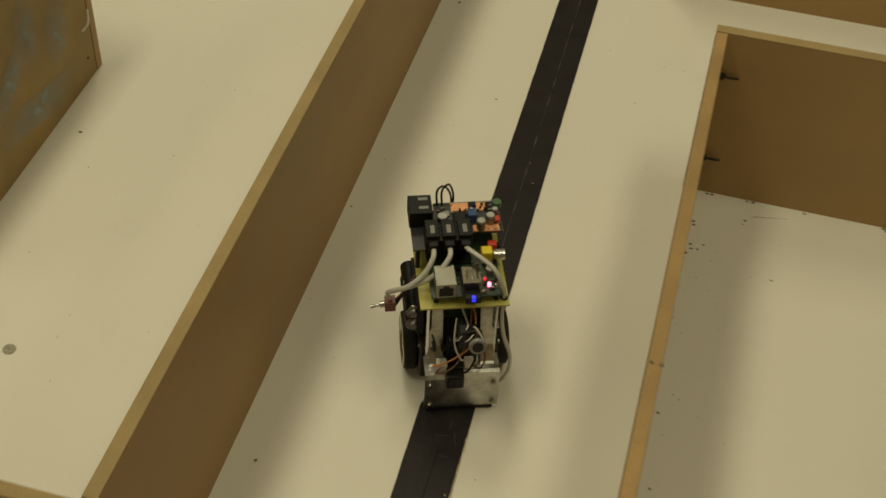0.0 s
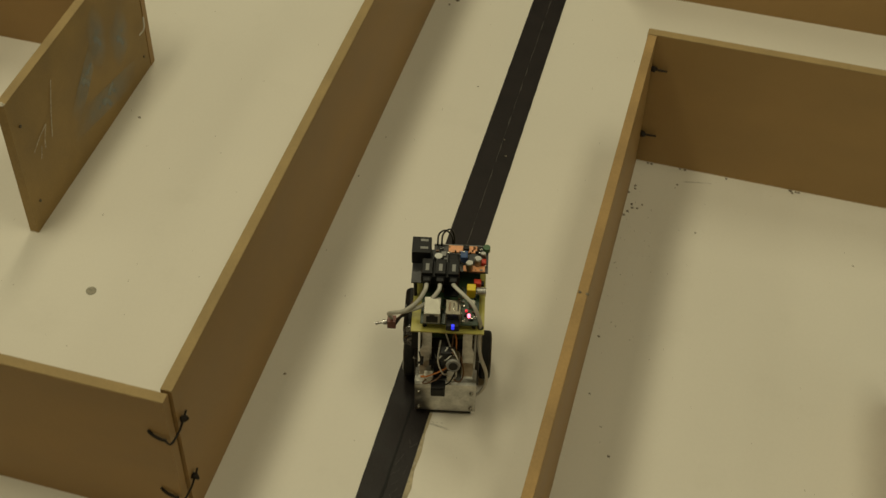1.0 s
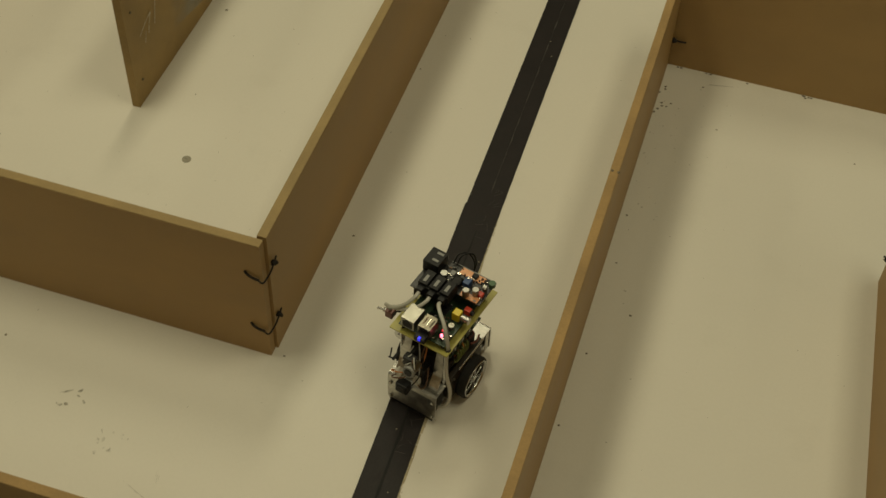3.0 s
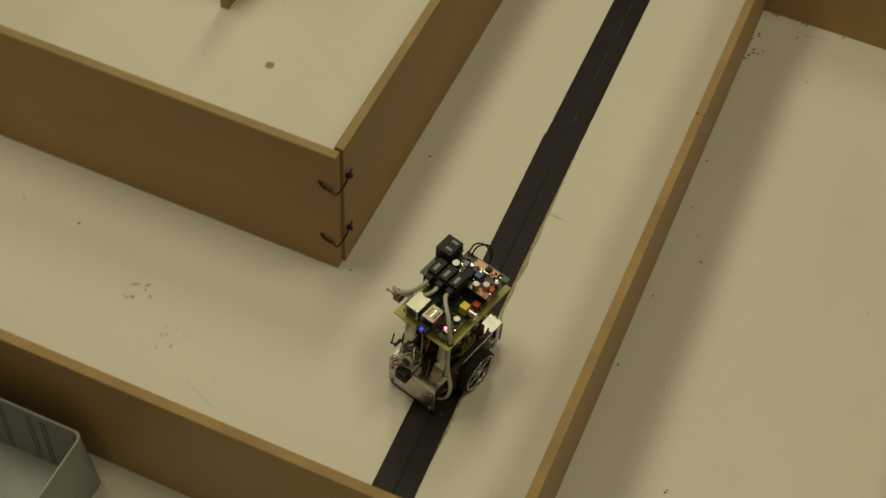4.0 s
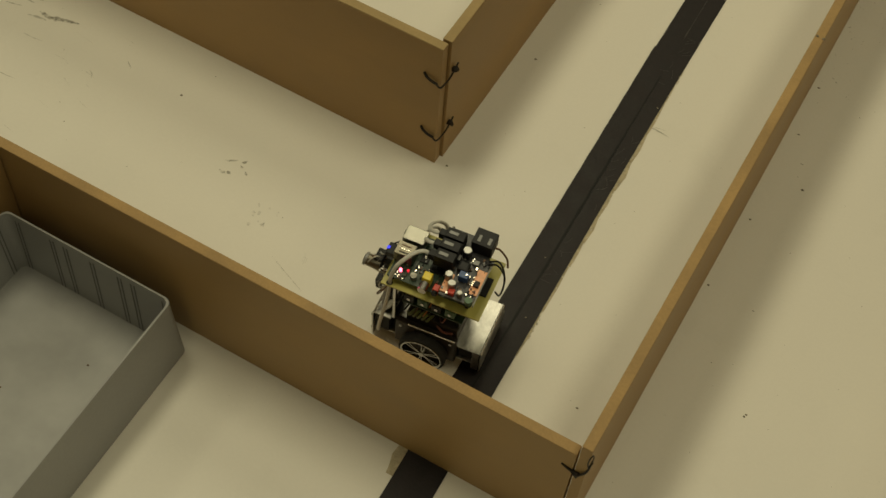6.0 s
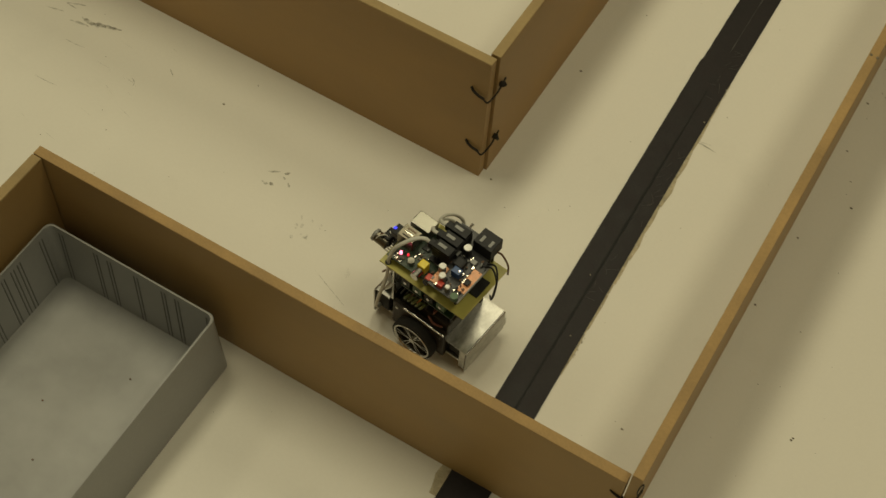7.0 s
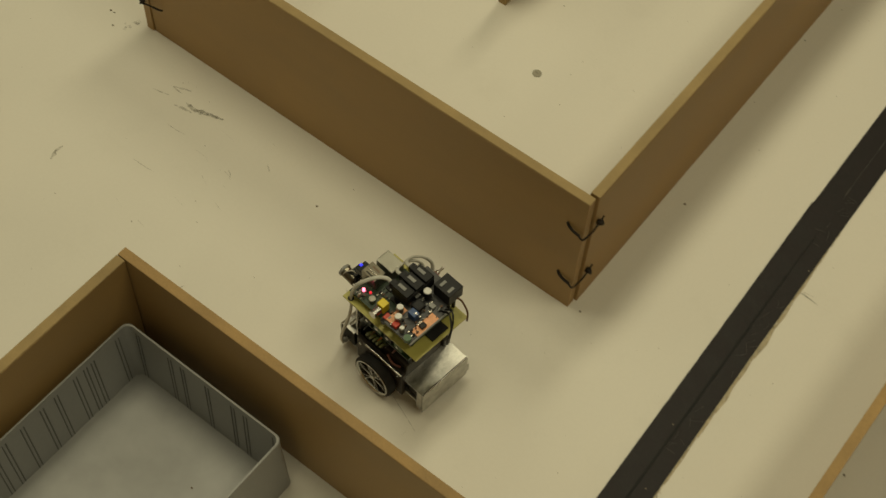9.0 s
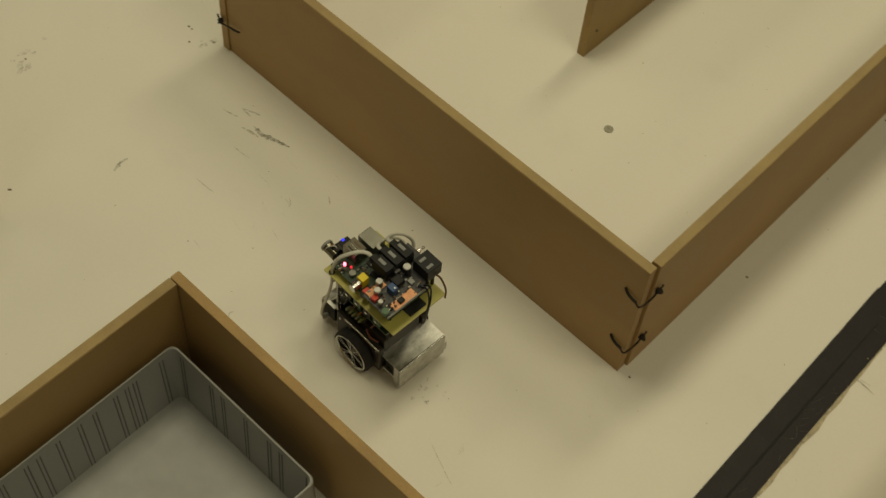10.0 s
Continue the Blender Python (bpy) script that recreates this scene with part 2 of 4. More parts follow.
def maze_wall(x0, x1, y0, y1, label, seed=0, h=H, edge=MDF_EDGE, face=MDF):
    """One board on edge: slightly bowed, softly rounded arrises, lighter sawn top edge."""
    root = new("maze_wall")
    bm = bmesh.new()
    box(bm, x0, x1, y0, y1, 0.0, h - 0.0015)
    along = 0 if (x1 - x0) > (y1 - y0) else 1
    n = max(2, int(max(x1 - x0, y1 - y0) / 0.1))
    es = [e for e in bm.edges if abs((e.verts[1].co - e.verts[0].co)[along]) > 1e-4]
    bmesh.ops.subdivide_edges(bm, edges=es, cuts=n, use_grid_fill=True)
    for v in bm.verts:
        q = v.co[along] * 3.1 + seed * 7.3
        v.co[1 - along] += 0.0007 * noise.noise(Vector((q, v.co.z * 2, seed)))
    part("board", bm, face, root)
    bm = bmesh.new()
    box(bm, x0, x1, y0, y1, h - 0.0014, h, 0.0006)
    part("top_edge", bm, edge, root, "lighter sawn top edge" if edge is MDF_EDGE else "brown worn top edge")
    return tagged(root, label, "maze wall", "maze walls")


maze_wall(-0.0085, 0.002, 0.0092, 0.94, "long brown fibreboard maze wall beside the black line", 1, 0.189)
W_FRONT = maze_wall(-0.610, -0.001, -0.003, 0.0075, "brown fibreboard maze wall tied at its corner", 2, 0.187)
W_FRONT.matrix_world = pose(0, 0, 0, 0, 0, -0.35)
PANEL = maze_wall(-0.3205, -0.310, 0.305, 0.6155, "free-ended fibreboard maze wall with chalk scribbles", 3, 0.187, face=MDF_STAINED)
maze_wall(-0.93, -0.3095, 0.617, 0.627, "brown fibreboard maze wall behind the scribbled one", 4)
W_RIGHT = maze_wall(0.3100, 0.3198, -0.3160, 0.6165, "long fibreboard maze wall with a brown worn top edge", 5, edge=MDF_BROWN_EDGE)
maze_wall(0.3093, 0.98, 0.6175, 0.628, "fibreboard maze wall closing the side room", 6)
maze_wall(0.237, 1.35, 0.953, 0.9635, "brown fibreboard maze wall along the far passage", 7)
maze_wall(-0.3180, 0.308, -0.3160, -0.3058, "brown fibreboard maze wall beside the grey bin", 8, 0.167, MDF_BROWN_EDGE)
maze_wall(-0.3180, -0.3075, -0.98, -0.3170, "fibreboard maze wall meeting the bin's corner", 9, 0.167)
maze_wall(-0.6215, -0.611, -0.001, 0.602, "fibreboard maze wall tied at the block's far corner", 10)
maze_wall(-0.95, -0.6045, -0.3490, -0.3385, "fibreboard maze wall end across the passage", 11)
maze_wall(0.0, 0.0105, -0.66, 0.0, "brown fibreboard maze wall in the side room", 12).matrix_world = pose(0.633, 0.327, 0, 0, 0, 3.7)

# chalk on the free-ended wall
def stroke(bm, pts, w, x):
    """A flat chalk stroke on a face across x, points in (y, z)."""
    line = smooth_line([(0, a, b) for a, b in pts], 5)
    prev = None
    for i, q in enumerate(line):
        d = line[min(i + 1, len(line) - 1)] - line[max(i - 1, 0)]
        s = Vector((0, -d.z, d.y)).normalized() * (w * (0.7 + 0.4 * noise.noise(q * 90)))
        cur = [bm.verts.new((x, q.y + s.y, q.z + s.z)), bm.verts.new((x, q.y - s.y, q.z - s.z))]
        if prev:
            bm.faces.new((prev[0], prev[1], cur[1], cur[0]))
        prev = cur


bm = bmesh.new()
for pts in ([(0.333, 0.098), (0.348, 0.106), (0.366, 0.112)], [(0.355, 0.086), (0.358, 0.098), (0.366, 0.112)], [(0.372, 0.088), (0.380, 0.115), (0.394, 0.152)], [(0.343, 0.080), (0.349, 0.094)]):
    stroke(bm, pts, 0.0012, -0.3086)
part("chalk_stroke", bm, CHALK_W, PANEL, "faint white chalk strokes")
def smear(cy, cz, ly, lz, lean):
    """A soft rubbed patch of chalk on the face of the board."""
    bm = bmesh.new()
    bmesh.ops.create_grid(bm, x_segments=1, y_segments=1, size=1)
    for v in bm.verts:
        v.co = Vector((0, v.co.x * ly, v.co.y * lz + v.co.x * lean))
    ob = part("chalk_smear", bm, CHALK_B, PANEL, "rubbed blue chalk smear")
    ob.location = (-0.3088, cy, cz)


smear(0.498, 0.041, 0.085, 0.017, -0.019)
smear(0.462, 0.100, 0.050, 0.018, 0.040)
smear(0.552, 0.094, 0.026, 0.034, 0.012)
smear(0.502, 0.130, 0.022, 0.040, 0.010)
for k, (y, z) in enumerate(((0.322, 0.145), (0.322, 0.035), (0.602, 0.026))):
    bm = bmesh.new()
    rod(bm, (-0.311, y, z), (-0.3085, y, z), 0.0017, seg=10)
    part("nail_head", bm, DIRT, PANEL)
bm = bmesh.new()
tube(bm, [(-0.3085, 0.598, 0.062), (-0.305, 0.606, 0.068), (-0.3085, 0.615, 0.078)], 0.0011, 6)
part("wire_loop", bm, WHITE_PLUG, PANEL, "short pale wire loop")
bm = bmesh.new()
blob(bm, (-0.3150, 0.3065, H), 0.0055, (1, 0.6, 0.25), 0.4, 2, 4)
part("chipped_corner", bm, CHALK_W, PANEL, "pale chipped corner")
# board ends and a screw hole on the long wall's top
for y, x in ((0.219, 0.3125), (0.2185, 0.3193)):
    bm = bmesh.new()
    rod(bm, (x, y, H - 0.0005), (x, y, H + 0.0005), 0.0016, seg=10)
    part("nail_head", bm, DIRT, W_RIGHT)


# ---- wire ties that lace the boards together ----
def wire_tie(pts, knot, tail, label="twisted black wire tie lacing two boards", r=0.0011, seed=0):
    root = new("wire_tie")
    bm = bmesh.new()
    tube(bm, pts, r, 6)
    part("wire", bm, WIRE, root, smooth=True)
    bm = bmesh.new()
    blob(bm, knot, 0.0037, (1.15, 0.9, 0.9), 0.9, 2, seed)
    part("knot", bm, WIRE, root, smooth=True)
    bm = bmesh.new()
    tube(bm, tail, 0.0016, 6, 0.6, 4)
    part("tail", bm, WIRE, root, smooth=True)
    return tagged(root, label, "wire tie", "wire ties")


XE, YS = 0.002, -0.003
for k, z in enumerate((0.1450, 0.0565)):
    wire_tie([(-0.006, YS - 0.002, z - 0.010), (0.001, YS - 0.004, z - 0.0105), (XE + 0.002, 0.004, z - 0.007), (XE + 0.003, 0.012, z - 0.002), (XE + 0.0028, 0.022, z + 0.003)],
             (XE + 0.0028, 0.0155, z - 0.0005), [(-0.0205, YS - 0.0008, z - 0.002), (-0.017, YS - 0.002, z - 0.0055), (-0.011, YS - 0.0025, z - 0.0085), (-0.004, YS - 0.0022, z - 0.0103)], seed=k, r=0.0011)
for k, z in enumerate((0.143, 0.046)):
    wire_tie([(0.3203, 0.611, z), (0.327, 0.613, z), (0.334, 0.6145, z - 0.001)], (0.322, 0.613, z), [(0.3225, 0.614, z), (0.329, 0.6135, z - 0.0008), (0.338, 0.6145, z - 0.001)], "black wire tie in an inner corner", seed=k + 9)
wire_tie([(-0.6235, -0.0035, 0.056), (-0.6155, -0.0062, 0.0505), (-0.606, -0.0048, 0.0500), (-0.596, -0.0042, 0.0520)], (-0.6155, -0.0056, 0.0508), [(-0.600, -0.0044, 0.0512), (-0.592, -0.0048, 0.0532), (-0.585, -0.0038, 0.0545)], seed=14)
wire_tie([(0.3080, -0.3170, 0.1375), (0.3145, -0.3180, 0.1385), (0.3200, -0.3170, 0.1480), (0.3218, -0.3130, 0.1630)], (0.3125, -0.3170, 0.1365),
         [(0.2975, -0.3155, 0.1400), (0.3030, -0.3165, 0.1382), (0.3105, -0.3170, 0.1368)], seed=17)
for k, z in enumerate((0.048, 0.124)):
    wire_tie([(0.6380, 0.3220, z - 0.004), (0.6320, 0.3240, z), (0.6330, 0.3220, z + 0.012), (0.6380, 0.3190, z + 0.022)], (0.6320, 0.3220, z - 0.002),
             [(0.6380, 0.3210, z - 0.006), (0.6320, 0.3230, z - 0.002), (0.6270, 0.3240, z)], seed=20 + k)
LOOP = new("wire_tie")
bm = bmesh.new()
tube(bm, [(0.3210, -0.3155, 0.1530), (0.3192, -0.3165, 0.1630), (0.3198, -0.3165, 0.1750), (0.3212, -0.3145, 0.1780), (0.3218, -0.3130, 0.1690), (0.3212, -0.3145, 0.1570)], 0.0006, 6)
part("wire", bm, WIRE, LOOP, smooth=True)
tagged(LOOP, "thin black wire loop at the board corner", "wire tie", "wire ties")
bm = bmesh.new()
tube(bm, [(0.6505, 0.0690, 0.1240), (0.6460, 0.0620, 0.1100), (0.6470, 0.0530, 0.1070), (0.6525, 0.0450, 0.1110)], 0.0009, 6)
tagged(part("wire_hook", bm, WHITE_PLUG, smooth=True), "pale bent wire hook on the fibreboard", "hook")


# ---- black line of tape on the floor ----
def strip(bm, rows, z, wob=0.0003, seed=0.0):
    """A thin strip along y; rows of (y, x left, x right)."""
    prev = None
    for (ya, la, ra), (yb, lb, rb) in zip(rows, rows[1:]):
        n = max(2, int(abs(yb - ya) / 0.006))
        for i in range(n + 1):
            t = i / n
            y = ya + (yb - ya) * t
            a = la + (lb - la) * t + wob * noise.noise(Vector((y * 60, seed, 0)))
            b = ra + (rb - ra) * t + wob * noise.noise(Vector((y * 60, seed + 9, 3)))
            cur = [bm.verts.new((a, y, z)), bm.verts.new((b, y, z)), bm.verts.new((b, y, 0.0)), bm.verts.new((a, y, 0.0))]
            if prev:
                for k in range(3):
                    bm.faces.new((prev[k], prev[(k + 1) % 4], cur[(k + 1) % 4], cur[k]))
            prev = cur
    bmesh.ops.recalc_face_normals(bm, faces=bm.faces)


LINE = new("tape_line")
bm = bmesh.new()
strip(bm, [(1.6120, 0.1195, 0.1625), (0.9220, 0.1300, 0.1730), (0.2580, 0.1373, 0.1811)], 0.0006, seed=1)
part("tape_strip", bm, TAPE, LINE)
bm = bmesh.new()
strip(bm, [(0.2860, 0.1362, 0.1802), (0.2820, 0.1358, 0.1806), (0.0691, 0.1410, 0.1840), (-0.2244, 0.1475, 0.1920), (-0.4166, 0.1530, 0.1970)], 0.0011, seed=2)
part("tape_strip", bm, TAPE, LINE)
bm = bmesh.new()
strip(bm, [(0.2463, 0.1612, 0.1622), (0.1400, 0.1622, 0.1644), (0.0691, 0.1633, 0.1662), (-0.0928, 0.1668, 0.1696), (-0.3000, 0.1712, 0.1728)], 0.0014, 0.0009, 4)
part("fold", bm, TAPE_FOLD, LINE, "dark fold along the tape")
bm = bmesh.new()
strip(bm, [(0.9420, 0.1530, 0.1534), (0.3120, 0.1605, 0.1609)], 0.0009, 0.0012, 5)
part("fold", bm, CREASE, LINE, "thin pale crease along the tape")
for y0, y1, wd in ((0.284, 0.244, 0.0030), (0.245, 0.207, 0.0034), (0.208, 0.159, 0.0044), (0.160, 0.114, 0.0052), (0.115, 0.069, 0.0060), (0.070, 0.029, 0.0044), (0.030, -0.011, 0.0048), (-0.010, -0.046, 0.0034), (-0.047, -0.110, 0.0030), (-0.109, -0.170, 0.0022)):
    bm = bmesh.new()
    x = lambda y: 0.1840 + (0.069 - y) * 0.0262
    strip(bm, [(y0, x(y0) - 0.002, x(y0) + wd * 0.6), ((y0 + y1) / 2, x((y0 + y1) / 2) - 0.002, x((y0 + y1) / 2) + wd), (y1, x(y1) - 0.002, x(y1) + wd * 0.7)], 0.0005, 0.0007, y0 * 31)
    part("glue_edge", bm, GLUE, LINE, "dirty peeled glue edge")
bm = bmesh.new()
strip(bm, [(-0.3134, 0.1405, 0.1525), (-0.3276, 0.1395, 0.1535), (-0.3478, 0.1435, 0.1545)], 0.0004, 0.002, 8)
part("glue_edge", bm, GLUE, LINE, "dirty peeled glue edge")
for i in range(5):
    y = 0.93 - 1.25 * random.random()
    x = 0.1305 + (0.91 - y) * 0.0158 + 0.006 + 0.034 * random.random()
    bm = bmesh.new()
    blob(bm, (x, y, 0.0012), 0.0004 + 0.0004 * random.random(), (1.5, 1, 0.4), 0.5, 1, i)
    part("lint_speck", bm, GLUE, LINE)
# pale flakes of glue along the edge, and rubbed scratches on the tape
flakes = random.Random(5)
for i in range(46):
    y = 0.27 - 0.42 * flakes.random()
    x = 0.1840 + (0.069 - y) * 0.0262 + 0.0002 + 0.0032 * flakes.random()
    bm = bmesh.new()
    blob(bm, (x, y, 0.0006), 0.0006 + 0.0009 * flakes.random() ** 2, (0.9, 1.6, 0.35), 0.6, 1, i)
    part("glue_flake", bm, CHALK_W, LINE)
for i in range(30):
    y = flakes.choice((0.13, 0.10, 0.28, 0.05, -0.05)) + 0.03 * flakes.gauss(0, 1)
    x = 0.1615 + (0.10 - y) * 0.024 + 0.004 + 0.014 * flakes.random()
    a = radians(flakes.gauss(60, 40))
    ln = 0.002 + 0.006 * flakes.random()
    bm = bmesh.new()
    tube(bm, [(x - ln * math.cos(a), y - ln * math.sin(a), 0.0012), (x + 0.0006, y, 0.0013), (x + ln * math.cos(a), y + ln * math.sin(a), 0.0012)], 0.00016, 4, 0.5, 3)
    part("scratch", bm, CREASE, LINE, "fine pale scratch")
tagged(LINE, "line of black vinyl tape with folds and peeling glue", "tape line")

# ---- dirt on the floor ----
SPECKS = [(0.0250, 0.1911, 1.5), (0.3659, 0.1820, 1.5), (0.3255, 0.0115, 1.5), (-0.2917, -0.0728, 1.4), (-0.2745, -0.0301, 1), (0.2708, -0.1906, 1.1), (-0.2826, 0.5188, 1.8), (0.1029, 0.6954, 1.2),
          (0.4054, 0.5140, 1.1), (0.3280, 0.3311, 1.4), (0.0311, 0.8646, 2.6), (0.0230, 0.8525, 1.6), (0.5834, 0.5121, 1.1), (-0.1804, 0.5131, 0.9), (-0.2532, 0.3512, 1),
          (0.0189, 0.5704, 1), (0.0078, 0.4953, 1.1), (0.0098, 0.3703, 1), (0.3791, 0.0070, 1), (0.4195, -0.1089, 1.1), (0.3528, 0.2152, 1), (0.3427, 0.3503, 1), (0.3310, 0.1137, 1.2), (0.3330, 0.2534, 1.3),
          (0.4185, -0.1119, 1.1), (-0.6741, -0.0105, 1.6), (-0.6549, -0.0265, 1.3), (-0.6225, -0.3125, 1.4), (0.0128, 0.0007, 1.2), (-0.3787, -0.1720, 1), (0.1029, 0.0159, 0.8), (-0.0600, -0.0953, 0.7), (0.0513, 0.3108, 0.8),
          (0.0533, 0.5758, 0.8), (0.3851, 0.3148, 0.8), (0.4357, 0.2648, 0.7), (-0.4343, -0.2161, 0.9), (-0.5254, -0.2425, 0.9), (-0.3534, -0.2253, 0.8), (0.0816, 0.4412, 0.7),
          (-0.4546, 0.2036, 0.8), (-0.1207, 0.4288, 0.7), (-0.1612, 0.6283, 0.8), (0.2435, 0.7331, 0.8), (0.2637, 0.8033, 0.8), (0.5571, 0.1954, 0.8), (0.4762, 0.0730, 0.7), (-0.4040, 0.2953, 0.6),
          (0.3261, 0.5721, 1.6), (0.3271, 0.5671, 1.4), (0.3274, 0.5399, 1.6), (0.3393, 0.5422, 1.1), (0.3249, 0.5272, 1.6), (0.3491, 0.5231, 0.7), (0.5110, 0.6144, 1.5), (0.5140, 0.6144, 1.4), (0.3387, 0.6149, 1.6), (0.3730, 0.6153, 1.4), (0.3791, 0.6154, 1.4), (0.4286, 0.6141, 1.4),
          (0.3251, 0.4813, 0.9), (0.3247, 0.4416, 0.9), (0.3374, 0.3542, 0.9), (0.3350, 0.3095, 0.8), (0.3511, 0.2155, 0.7), (0.3546, 0.1963, 0.7),
          (0.5039, 0.6150, 2.0), (0.5064, 0.6118, 1.6), (0.5044, 0.6150, 1.8), (0.3203, 0.5588, 1.8), (0.3214, 0.5199, 1.6), (0.3289, 0.5341, 1.4), (0.3347, 0.5348, 1.3), (0.3739, 0.5876, 1.3), (0.3720, 0.5814, 1.0), (0.3339, 0.6150, 1.6), (0.3782, 0.6150, 1.4), (-0.6682, -0.0106, 1.3), (-0.7650, -0.1841, 1.2), (-0.6214, -0.3110, 1.4)]
for i, (x, y, s) in enumerate(SPECKS):
    bm = bmesh.new()
    blob(bm, (x, y, 0.0003), 0.0010 * s * (1.0 if s > 1.05 else 0.65), (1.25, 0.9, 0.45), 0.6, 1, i * 3.7)
    sp = part("dirt_speck", bm, DIRT)
    tagged(sp, "small dark speck of dirt on the white floor", "dirt speck", "dirt specks")
bm = bmesh.new()
for i in range(420):
    x, y = -0.75 + 1.5 * random.random(), -0.5 + 1.4 * random.random()
    if random.random() < 0.10:
        x, y = 0.325 + abs(random.gauss(0, 0.035)), 0.33 + 0.27 * random.random()
    r = 0.0002 + 0.00035 * random.random() ** 2
    blob(bm, (x, y, 0.0001), r, (1.2, 0.9, 0.4), 0.5, 1, i)
tagged(part("floor_grit", bm, DIRT), "fine scattered grit on the white floor", "grit", kind="stuff")


def scuff(cx, cy, w, l, turn, n, seed, label, thick=0.0016, mat_=None):
    """Rubbed marks: short tapering strokes lying on the floor."""
    rnd = random.Random(seed)
    bm = bmesh.new()
    for i in range(n):
        a = radians(turn + rnd.gauss(0, 9))
        px, py = rnd.gauss(0, w / 2.4), rnd.gauss(0, l / 2.4)
        c, s = math.cos(radians(turn)), math.sin(radians(turn))
        ox, oy = cx + c * px - s * py, cy + s * px + c * py
        ln, th = l * (0.15 + 0.4 * rnd.random()), thick * (0.4 + 0.8 * rnd.random())
        pts = [(-0.5, 0), (-0.2, 0.5), (0.25, 0.6), (0.5, 0.1), (0.2, -0.5), (-0.3, -0.4)]
        vs = []
        for u, v in pts:
            u, v = u * ln + rnd.gauss(0, ln * 0.05), v * th * 2 + rnd.gauss(0, th * 0.3)
            vs.append(bm.verts.new((ox - math.sin(a) * u + math.cos(a) * v, oy + math.cos(a) * u + math.sin(a) * v, 0.0003 + 0.00002 * i)))
        bm.faces.new(vs)
    bmesh.ops.recalc_face_normals(bm, faces=bm.faces)
    tagged(part("floor_scuff", bm, mat_ or SCUFF), label, "floor scuff", "floor scuffs", "stuff")


def mark(pts, wide, label, seed=0):
    """One rubbed mark on the floor, wide in its middle and running out at both ends."""
    line = smooth_line([(x, y, 0.0004) for x, y in pts], 6)
    bm = bmesh.new()
    prev = None
    for i, q in enumerate(line):
        d = line[min(i + 1, len(line) - 1)] - line[max(i - 1, 0)]
        k = math.sin(math.pi * (0.06 + 0.88 * i / (len(line) - 1))) ** 0.7
        s = Vector((-d.y, d.x, 0)).normalized() * (wide * k)
        a, b = (0.75 + 0.7 * noise.noise(Vector((q.x * 240, q.y * 240, seed + e))) for e in (0, 5))
        cur = [bm.verts.new(q + s * a), bm.verts.new(q - s * b)]
        if prev:
            bm.faces.new((prev[0], prev[1], cur[1], cur[0]))
        prev = cur
    tagged(part("floor_scuff", bm, MARK), label, "floor scuff", "floor scuffs", "stuff")


mark([(-0.5041, -0.0573), (-0.4950, -0.0587), (-0.4875, -0.0590), (-0.4759, -0.0550), (-0.4647, -0.0520), (-0.4542, -0.0490)], 0.0036, "dark leaf-shaped rubber scuff on the white floor", 1)
mark([(-0.4875, -0.0590), (-0.4809, -0.0570), (-0.4698, -0.0531), (-0.4536, -0.0487)], 0.0018, "dark core of the leaf-shaped scuff", 2)
for k, pts in enumerate(([(-0.5127, -0.0684), (-0.5011, -0.0659), (-0.4889, -0.0647)], [(-0.5330, -0.0495), (-0.5244, -0.0504), (-0.5169, -0.0507)], [(-0.5330, -0.0495), (-0.5213, -0.0446), (-0.5111, -0.0413)],
                         [(-0.5491, -0.0665), (-0.5375, -0.0643), (-0.5275, -0.0615)], [(-0.4989, -0.0938), (-0.4849, -0.0938), (-0.4722, -0.0923)], [(-0.4937, -0.1541), (-0.4768, -0.1539), (-0.4629, -0.1526)])):
    mark(pts, (0.0020, 0.0012, 0.0015, 0.0011, 0.0005, 0.0005)[k], "thin rubbed streak on the white floor", k + 4)
mark([(-0.4007, -0.0978), (-0.3949, -0.1013), (-0.3913, -0.1071)], 0.0006, "short dark hair mark on the white floor", 12)
mark([(-0.3722, -0.0640), (-0.3676, -0.0676), (-0.3630, -0.0712)], 0.0006, "short dark hair mark on the white floor", 13)
mark([(0.3774, 0.5925), (0.3851, 0.5958), (0.4127, 0.6011)], 0.0011, "thin grey rubbed streak on the white floor", 14)
scuff(-0.6387, -0.0131, 0.016, 0.016, -50, 9, 22, "grey smudge by the wall's corner", 0.0025)
mark([(-0.5634, -0.2129), (-0.5664, -0.2057), (-0.5680, -0.2004)], 0.0030, "dark rubbed scuff on the white floor", 71)
mark([(-0.5680, -0.2028), (-0.5679, -0.1980), (-0.5672, -0.1914)], 0.0022, "dark rubbed scuff on the white floor", 72)
scuff(-0.1227, -0.1639, 0.018, 0.016, 30, 10, 5, "small grey smudge on the white floor", 0.0016)
scuff(-0.7672, -0.1847, 0.012, 0.03, 20, 9, 6, "grey smudge on the white floor", 0.003)
mark([(0.1820, 0.1710), (0.1919, 0.1712), (0.2076, 0.1692)], 0.0012, "short grey scratch beside the black tape", 31)
mark([(0.1850, 0.1737), (0.1931, 0.1748), (0.1997, 0.1759)], 0.0006, "short grey scratch beside the black tape", 32)
mark([(-0.0848, -0.1996), (-0.0621, -0.2089), (-0.0363, -0.2192)], 0.0005, "thin long scratch on the white floor", 33)
mark([(-0.1962, -0.1354), (-0.1919, -0.1364), (-0.1884, -0.1361)], 0.0022, "grey rubbed smudge on the white floor", 40)
mark([(-0.1979, -0.1221), (-0.1914, -0.1191), (-0.1858, -0.1148)], 0.0016, "grey rubbed smudge on the white floor", 41)
